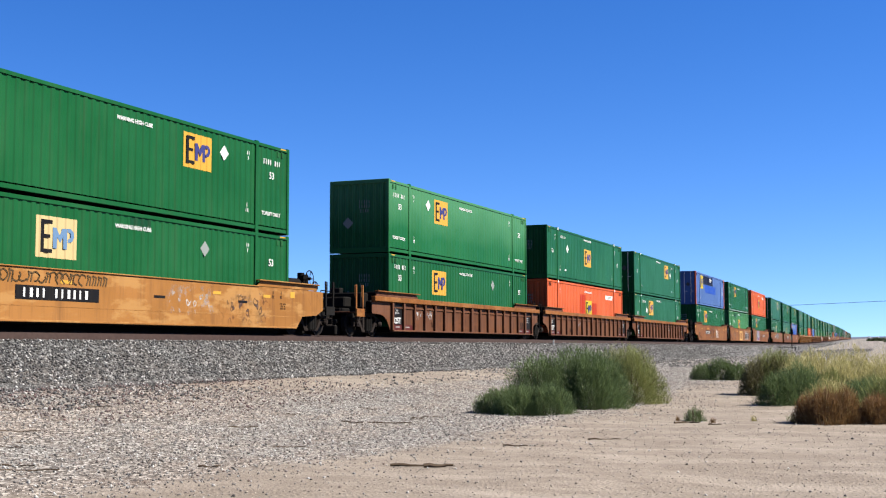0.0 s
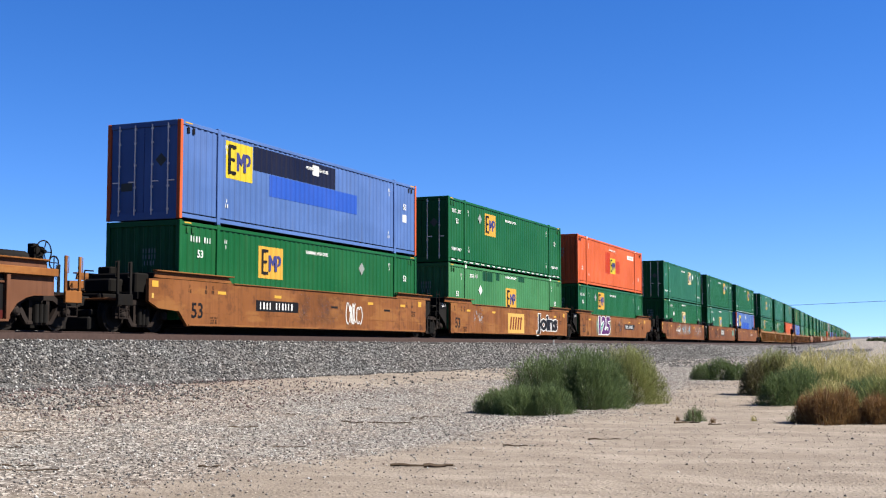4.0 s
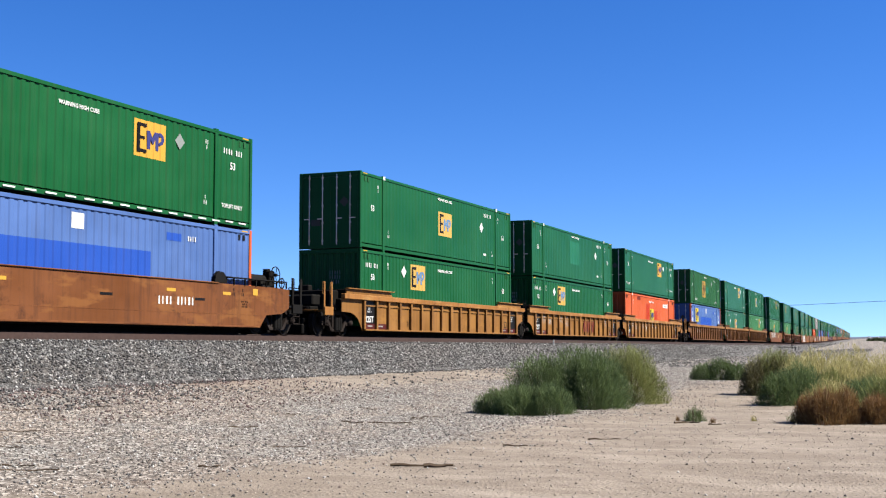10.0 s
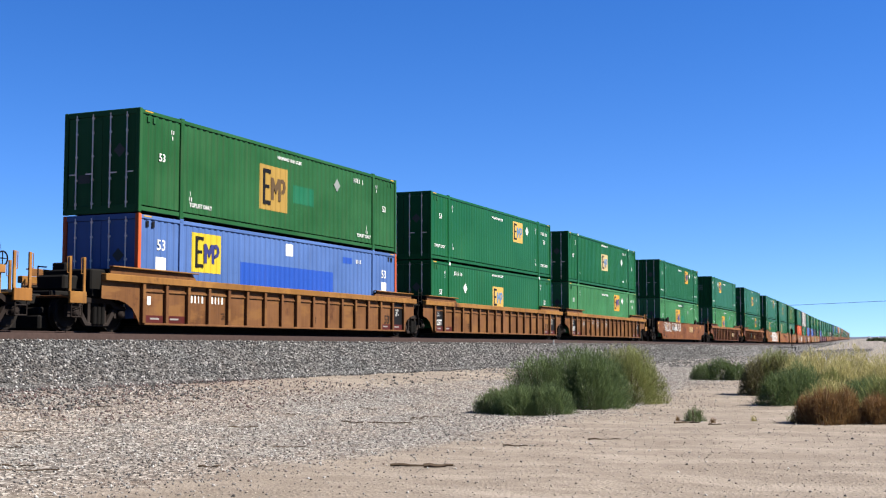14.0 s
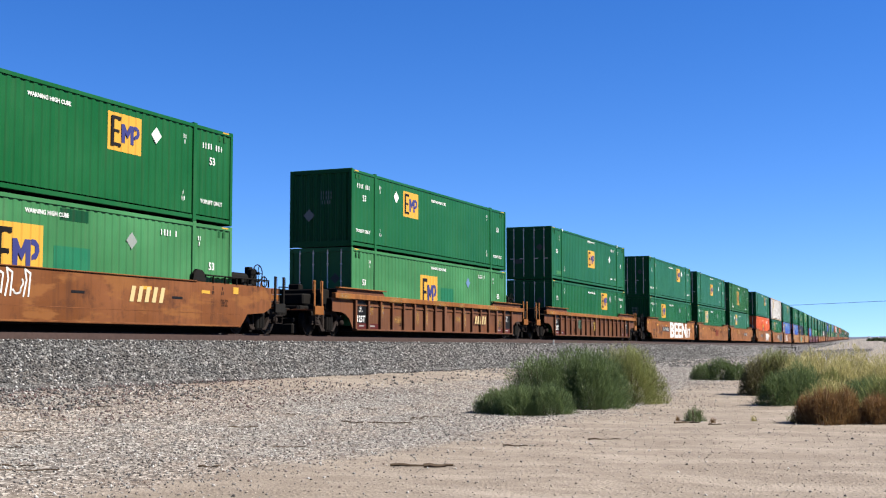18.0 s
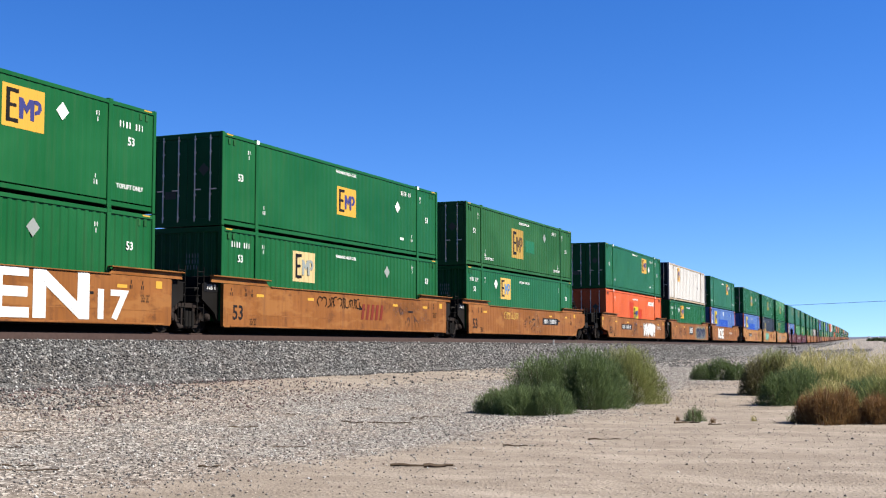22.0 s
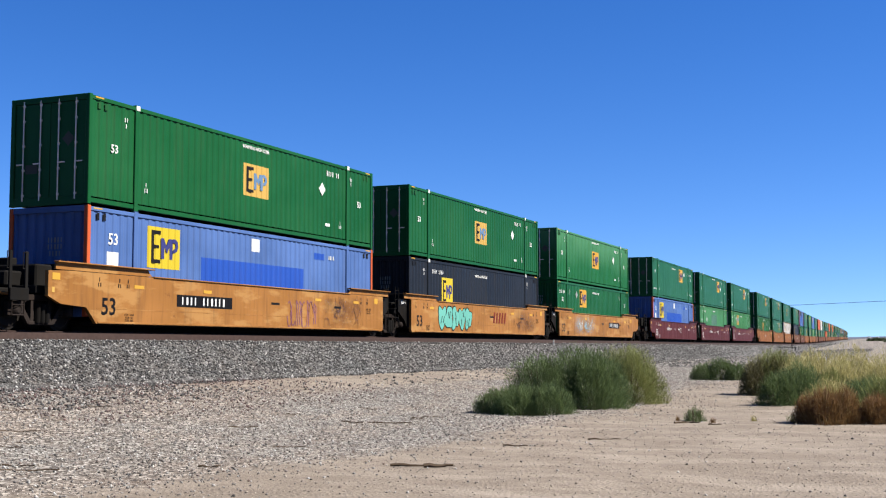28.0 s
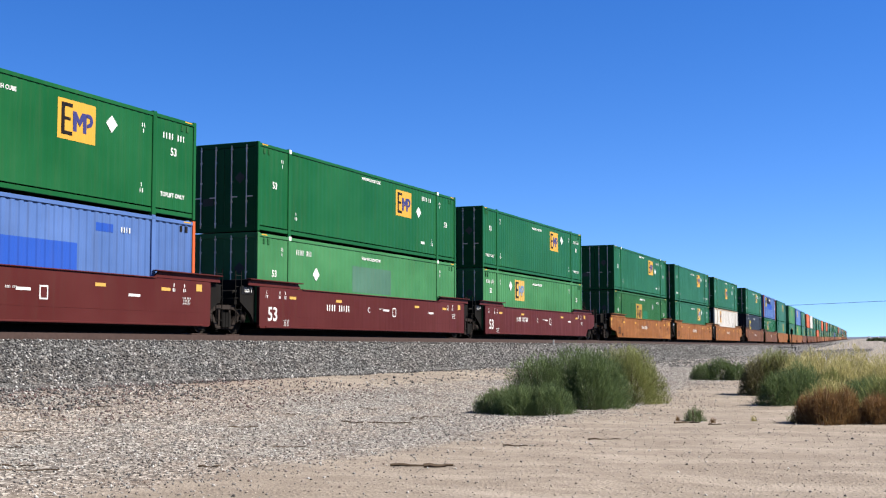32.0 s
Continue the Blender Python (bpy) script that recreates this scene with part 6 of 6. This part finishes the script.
# top and bottom load of each unit: colour, livery, wall, end, sticker, further marks
LOADS = [
    ((G, "A", "corr", "ribs", "gold", {}), (G, "F", "corr", "ribs", "cream", dict(dark=((8.3, 2.6, 0.9, 0.3),)))),
    ((H, "a", "flat", "ribs", "gold", dict(lift=True)), (G, "F", "corr", "ribs", "gold", {})),
    ((G, "c", "flat", "ribs", "gold", {}), (R, "O", "corr", "ribs", "", {})),
    ((G, "D", "flat", "doors", "gold", {}), (G, "d", "flat", "ribs", "gold", {})),
    ((B, "V", "corr", "doors", "", {}), (G, "F", "corr", "ribs", "gold", {})),
    ((G, "a", "corr", "doors", "gold", dict(tape=True, lift=True, **GREY_DIA)), (P, "c", "corr", "ribs", "gold", dict(dark=((4.8, 2.5, 1.3, 0.42), (6.2, 2.56, 0.5, 0.35), (9.6, 2.6, 0.9, 0.25))))),
    ((R, "O", "corr", "ribs", "", {}), (G, "a", "corr", "ribs", "gold", GREY_DIA)),
    ((G, "A", "flat", "doors", "cream", {}), (G, "c", "corr", "ribs", "cream", dict(dark=((5.8, 2.5, 0.7, 0.22),)))),
    ((G, "A", "corr", "doors", "half", dict(panel=True, lift=False)), (G, "c", "flat", "ribs", "half", {})),
    ((G, "A", "corr", "doors", "gold", dict(tape=True, **GREY_DIA)), (B, "B", "corr", "ribs", "", {})),
    ((G, "C", "flat", "doors", "half", {}), (G, "a", "corr", "ribs", "half", {})),
    ((G, "C", "flat", "doors", "", dict(ghost=GREEN_TEAL)), (G, "a", "corr", "ribs", "half", {})),
    ((G, "A", "flat", "doors", "gold", {}), (R, "O", "corr", "ribs", "", dict(high=True))),
    ((O, "T", "corr", "doors", "worn", {}), (B, "B", "corr", "doors", "", dict(rear=True))),
    ((G, "A", "flat", "doors", "half", {}), (G, "c", "flat", "doors", "half", {})),
    ((G, "C", "corr", "doors", "cream", {}), (P, "A", "corr", "doors", "gold", dict(lift=False))),
    ((G, "A", "corr", "doors", "gold", {}), (P, "T", "corr", "doors", "gold", dict(high=True))),
    ((G, "a", "flat", "ribs", "gold", dict(lift=True)), (P, "T", "corr", "doors", "gold", BLUE_DIA)),
    ((G, "C", "flat", "doors", "gold", dict(tag=True)), (G, "A", "corr", "doors", "gold", dict(lift=False, **GREY_DIA))),
    ((G, "A", "flat", "doors", "gold", {}), (G, "F", "corr", "ribs", "gold", {})),
    ((G, "C", "flat", "doors", "gold", {}), (G, "F", "corr", "ribs", "pale", {})),
    ((O, "T", "corr", "doors", "worn", {}), (G, "a", "flat", "ribs", "half", {})),
    ((G, "D", "flat", "doors", "gold", {}), (R, "O", "corr", "doors", "", {})),
    ((W, "W", "plank", "doors", "", {}), (G, "a", "corr", "ribs", "gold", {})),
    ((G, "A", "flat", "doors", "gold", {}), (B, "B", "corr", "ribs", "", {})),
    ((G, "C", "corr", "doors", "half", {}), (B, "B", "corr", "ribs", "", {})),
    ((G, "C", "corr", "doors", "half", {}), (K, "K", "flat", "ribs", "", {})),
    ((H, "C", "corr", "doors", "gold", {}), (G, "a", "corr", "ribs", "gold", GREY_DIA)),
    ((G, "A", "flat", "doors", "gold", {}), (B, "B", "corr", "ribs", "", {})),
    ((G, "D", "flat", "doors", "gold", {}), (P, "N", "flat", "doors", "", {})),
    ((G, "A", "flat", "doors", "gold", {}), (P, "a", "corr", "doors", "half", {})),
    ((G, "D", "flat", "doors", "gold", {}), (O, "T", "corr", "doors", "worn", {})),
    ((G, "A", "flat", "doors", "gold", {}), (G, "A", "flat", "doors", "half", {})),
    ((G, "C", "flat", "doors", "gold", {}), (W, "W", "plank", "doors", "", {})),
    ((G, "A", "flat", "doors", "half", {}), (K, "K", "flat", "ribs", "", {})),
    ((B, "V", "corr", "doors", "", {}), (G, "F", "corr", "ribs", "half", {})),
]
FAR_LOADS = ["GG", "PG", "BP", "GG", "RG", "WG", "GG", "GR", "GG", "RG", "GG", "RG", "GG", "GP", "GG", "OG", "GB", "PG", "GG", "GG", "RG", "GG", "WG", "GO", "GG", "BG", "GG", "RR", "GG", "GG", "PG", "GG", "GB", "GG", "RG", "GG", "GG", "GG", "GP", "GG"]
T1, T2, T3 = (TAN, "yellow-tan"), (TAN_OLD, "weathered tan"), (RUST_CAR, "rust-brown")
T6 = (TAN_RIB, "faded yellow-tan")
T8 = (TAN_RUSTY, "rusty tan")
T7 = (TAN_DULL, "dull tan-brown")
T4, T5 = (BROWN_CAR, "dark brown"), (MAROON, "maroon")
# cars of one or three units: shape, paint, paint of the top chord
CARS = [("s", T1, None), ("rrr", T4, TAN_OLD), ("sss", T8, None), ("sss", T3, None), ("rrr", T6, TAN), ("rrr", T7, TAN_RIB), ("s", T3, None), ("r", T4, TAN_OLD), ("r", T4, TAN_OLD), ("sss", T2, None), ("sss", T2, None), ("sss", T1, None), ("sss", T5, None), ("sss", T2, None), ("sss", T4, None)]
FAR_PAINTS = [T2, T4, T3, T2, T3, T4, T2, T1, T4, T3, T2, T4, T3, T2]
NEAR = 36
LAST = 76

TRAIN, WHEELS, UNITS = [], [], []
bogie = truck()
spare = [bogie]
k = 0
for shape, (mat, mname), chord in CARS:
    for j, sh in enumerate(shape):
        if k >= NEAR:
            break
        car = well_car("smooth" if sh == "s" else "ribbed", mat, mname, j == 0, j == len(shape) - 1, chord)
        UNITS.append((car, sh))
        mid = FRONTS[k] + LEN / 2
        TRAIN.append((car, mid + 0.3, 0.0))
        for y in ((-9.72, 9.72) if j == 0 else (9.72,)):
            t = spare.pop() if spare else copy_thing(bogie, Matrix())
            t.parent = car
            t.matrix_basis = Matrix.Translation((0, y, 0))
            WHEELS += [o for o in t.children if o.name.startswith("wheelset")]
        for up, (colour, livery, wall, ends, style, more) in zip((3.243, 0.347), LOADS[k]):
            TRAIN.append((container(colour, livery, wall, ends, style, **more), mid, up))
        usual_marks(car, "smooth" if sh == "s" else "ribbed", WHITE if mat is MAROON else INK, YELLOW if mat is MAROON else GOLD, k, j > 0)
        k += 1
for k in range(NEAR, LAST):
    mid = FRONTS[k] + LEN / 2
    TRAIN.append((far_car(*FAR_PAINTS[(k - NEAR) // 3]), mid + 0.3, 0.0))
    for up, colour in zip((3.243, 0.347), FAR_LOADS[k - NEAR]):
        q = (10.9, 8.0, 5.1)[(k * 7 + int(up)) % 3]
        TRAIN.append((far_container(colour, "" if colour == "W" else ("gold", "half")[k % 2], q), mid, up))

# ----- graffiti and lettering of single cars -----
car = [c for c, _ in UNITS]
number_plate(car[0], 4.95, 0.90, 3.0)
scrawl(car[0], 4.0, 1.28, 5.5, 0.30, BROWN_INK, 3, 26, "dark spray-painted scrawl along the sill", 0.02)
spray_field(car[0], 10.5, 0.95, 2.4, 0.9, SPRAY_WHITE, "faint white spray-painted scrawl")
number_plate(car[4], 5.2, 0.89, 2.6)
scrawl(car[4], 10.5, 0.78, 1.2, 0.8, WHITE, 5, 6, thick=0.03)
brand(car[5], 8.35, 0.74, 1.9, 0.62, RED_TAG, YELLOW)
graffiti(car[5], "Joins", 13.35, 0.82, 3.5, 1.1, INK, WHITE, "white-edged black graffiti lettering")
spray_field(car[5], 3.2, 0.95, 1.3, 0.9, SPRAY_WHITE, "faint white spray-painted scrawl")
graffiti(car[6], "125", 5.2, 0.84, 2.7, 1.1, PURPLE, WHITE, "purple graffiti digits with a white edge", SPRAY_TEAL)
number_plate(car[6], 11.8, 0.89, 2.7)
number_plate(car[7], 4.9, 0.90, 2.4, False)
spray_field(car[7], 7.5, 1.0, 6.8, 0.9, SPRAY_PALE, "faded pale blue graffiti scrawl")
spray_field(car[7], 13.6, 0.9, 4.2, 1.0, SPRAY_WHITE, "faded pale graffiti scrawl")
brand(car[8], 8.4, 0.96, 1.9, 0.4, WHITE, INK)
scrawl(car[8], 15.4, 0.95, 1.1, 0.45, TEAL, 9, 5, thick=0.06, edge=WASH)
number_plate(car[9], 12.1, 0.89, 2.4, False)
brand(car[11], 10.2, 0.76, 2.4, 0.62, RED_TAG)
for c, seed, span in ((car[10], 21, range(2, 15)), (car[11], 22, (1, 2, 3, 4, 5, 12, 13)), (car[12], 23, range(1, 10)), (car[14], 24, (4, 6, 11)), (car[15], 25, (2, 4, 5, 7))):
    for i in span:
        if (i * seed) % 3:
            y = (RIBS[i] + RIBS[i + 1]) / 2
            spray_field(c, y + LEN / 2 + 0.3, 0.95 + 0.12 * ((i * 5) % 3 - 1), 0.8, 0.42 + 0.2 * (i % 2), SPRAY_TAG, "small white spray-painted tag", WEB)
number_plate(car[16], 4.8, 1.03, 2.3)
scrawl(car[16], 4.0, 1.12, 6.6, 0.7, WHITE, 11, 22, "white angular graffiti scrawl", 0.025)
brand(car[16], 11.9, 1.02, 1.7, 0.42, CREAM)
brand(car[17], 12.5, 0.80, 1.5, 0.36, CREAM)
# yellow paint left on a scraped car: place, height, width, height of the patch, what it lies on
for q, z, w, h, plane in ((-0.9, 1.4, 0.9, 0.13, 1.475), (3.3, 1.4, 1.2, 0.14, 1.475), (7.7, 1.4, 1.4, 0.13, 1.475), (10.0, 1.4, 0.5, 0.13, 1.475), (13.9, 1.4, 1.5, 0.14, 1.475), (0.36, 0.66, 0.14, 0.7, WEB), (0.8, 0.92, 0.36, 0.3, WEB), (0.65, 0.33, 0.6, 0.18, WEB), (1.5, 0.33, 0.3, 0.2, WEB), (1.5, 0.98, 0.2, 0.36, WEB), (2.22, 0.95, 0.1, 0.5, 1.44), (5.6, 0.76, 0.34, 0.6, WEB), (3.75, 0.64, 0.7, 0.22, WEB), (9.9, 0.8, 0.55, 0.2, WEB), (6.34, 0.8, 0.1, 0.8, 1.44), (10.46, 0.8, 0.1, 0.8, 1.44), (14.95, 0.73, 0.6, 0.7, WEB)):
    spray_field(car[17], q + 0.05, z, w + 0.12, h + 0.12, SPRAY_TAN, "leftover yellow-tan paint patch", plane)
for i, q, w in ((1, 2.7, 0.7), (1, 3.75, 0.7), (2, 5.8, 0.7), (3, 11.0, 0.7), (18, 4.8, 0.7), (18, 7.9, 0.6)):
    spray_field(car[i], q, 0.92, w, 0.5, SPRAY_WHITE, "faint pale spray mark", WEB)
for q, z, w, h, plane in ((-0.8, 1.4, 0.7, 0.13, 1.475), (2.6, 1.4, 0.9, 0.13, 1.475), (6.2, 1.4, 0.5, 0.13, 1.475), (8.4, 1.4, 1.1, 0.13, 1.475), (13.4, 1.4, 0.6, 0.13, 1.475), (11.8, 0.72, 0.6, 0.5, WEB), (12.6, 0.72, 0.5, 0.5, WEB)):
    spray_field(car[18], q, z, w + 0.1, h + 0.1, SPRAY_TAN, "leftover yellow-tan paint patch", plane)
scrawl(car[18], 4.95, 0.86, 0.8, 0.5, WASH_GREEN, 31, 4, "small green spray-painted tag", 0.03)
scrawl(car[18], 8.05, 0.82, 0.7, 0.6, YELLOW, 32, 3, "small yellow spray-painted tag", 0.02)
number_plate(car[19], 5.0, 0.92, 2.6)
graffiti(car[19], "BEEN", 9.95, 0.84, 6.5, 1.12, WHITE, WHITE, "large white graffiti block letters")
graffiti(car[19], "17", 14.1, 0.66, 1.15, 0.72, WHITE, WHITE, "white graffiti digits")
brand(car[20], 9.9, 0.88, 2.0, 0.56, RED_TAG)
scrawl(car[20], 7.4, 1.15, 3.4, 0.36, STEEL_DARK, 12, 12, "dark spray-painted scrawl", 0.02)
number_plate(car[21], 11.8, 0.92, 2.7)
scrawl(car[21], 5.6, 1.1, 2.0, 0.36, YELLOW, 13, 9, "faded yellow scrawl", 0.02)
number_plate(car[22], 4.9, 0.90, 2.9)
bubble(car[22], 11.6, 0.80, 3.7, 1.1, WHITE, CHARCOAL, 14, 6, "white bubble graffiti with a dark edge")
scrawl(car[22], 14.7, 0.95, 1.4, 0.22, WHITE, 15, 7, "small white tag", 0.015)
brand(car[23], 8.4, 0.94, 1.5, 0.42, WHITE, INK)
bubble(car[23], 13.0, 0.78, 4.4, 1.1, NAVY, WASH, 16, 6, "dark graffiti with a pale edge", SPRAY_TEAL)
spray_field(car[23], 4.6, 0.8, 4.2, 1.0, SPRAY_DARK, "faded dark scrawl")
graffiti(car[24], "ROSE", 5.2, 0.80, 3.4, 1.0, WHITE, INK, "white graffiti letters with a black edge")
number_plate(car[24], 12.0, 0.9, 2.6, False)
number_plate(car[25], 5.1, 0.90, 2.8)
scrawl(car[25], 10.7, 0.72, 1.9, 0.9, MAUVE, 18, 8, "faded mauve scrawl", 0.02)
bubble(car[26], 4.55, 0.84, 3.7, 1.1, TEAL, INK, 19, 5, "turquoise bubble graffiti with a black edge")
brand(car[26], 10.1, 0.95, 1.9, 0.5, RED_TAG)
spray_field(car[27], 5.2, 0.86, 4.9, 1.15, SPRAY_PALE, "washed-out pale blue graffiti")
number_plate(car[27], 11.75, 0.92, 2.6)
for i, q, w in ((0, 13.4, 3.0), (4, 8.0, 3.6), (6, 9.0, 2.6), (8, 5.0, 4.4), (19, 2.6, 3.0), (20, 13.2, 3.6), (21, 8.6, 3.2), (22, 6.9, 2.6), (24, 9.2, 3.4), (25, 13.6, 3.2), (26, 13.6, 3.6)):
    spray_field(car[i], q, 0.84, w, 1.2, SPRAY_RUST if i % 3 else SPRAY_DARK, "dark scraped and rusty stain")
for c in car[28:31]:
    number_plate(c, 5.2, 0.94, 2.4, False)
    mark("stencil", words(" A" if c is car[28] else " C", 0.3), WHITE, c, 7.5, 0.94)
    mark("stencil", bars("maroon print", (8,), 0.06, 3), WHITE, c, 8.6, 0.98)
    f = field("capacity_plate", 0.3, 0.34, WHITE, c, 9.7, 0.92, "small framed stencil")
    part("plate_inner", mesh("plate inner", box(0, -0.11, -0.13, 0.003, 0.11, 0.13)), MAROON, f, at=Matrix.Translation((0.004, 0, 0)))
for c in car[31:36]:
    number_plate(c, 8.0, 0.92, 2.2, False)


# ================= motion of the train =================
RUN = sorted(list(range(0, 33)) + [17.4, 17.5, 17.6, 17.7])


def motions():
    for thing, s, up in TRAIN:
        walk(thing, [(t, on_line(s - gone(t), up)) for t in RUN])
    radius, made = 0.457, {}
    for w in WHEELS:
        place = w.matrix_basis.translation.copy()
        key = round(place.y, 2)
        if key not in made:
            walk(w, [(i / 30, Matrix.Translation(place) @ Matrix.Rotation(gone(i / 30) / radius, 4, "X")) for i in range(0, 961)])
            made[key] = w.animation_data
        else:
            w.rotation_mode = "QUATERNION"
            a = w.animation_data_create()
            a.action, a.action_slot = made[key].action, made[key].action_slot


motions()
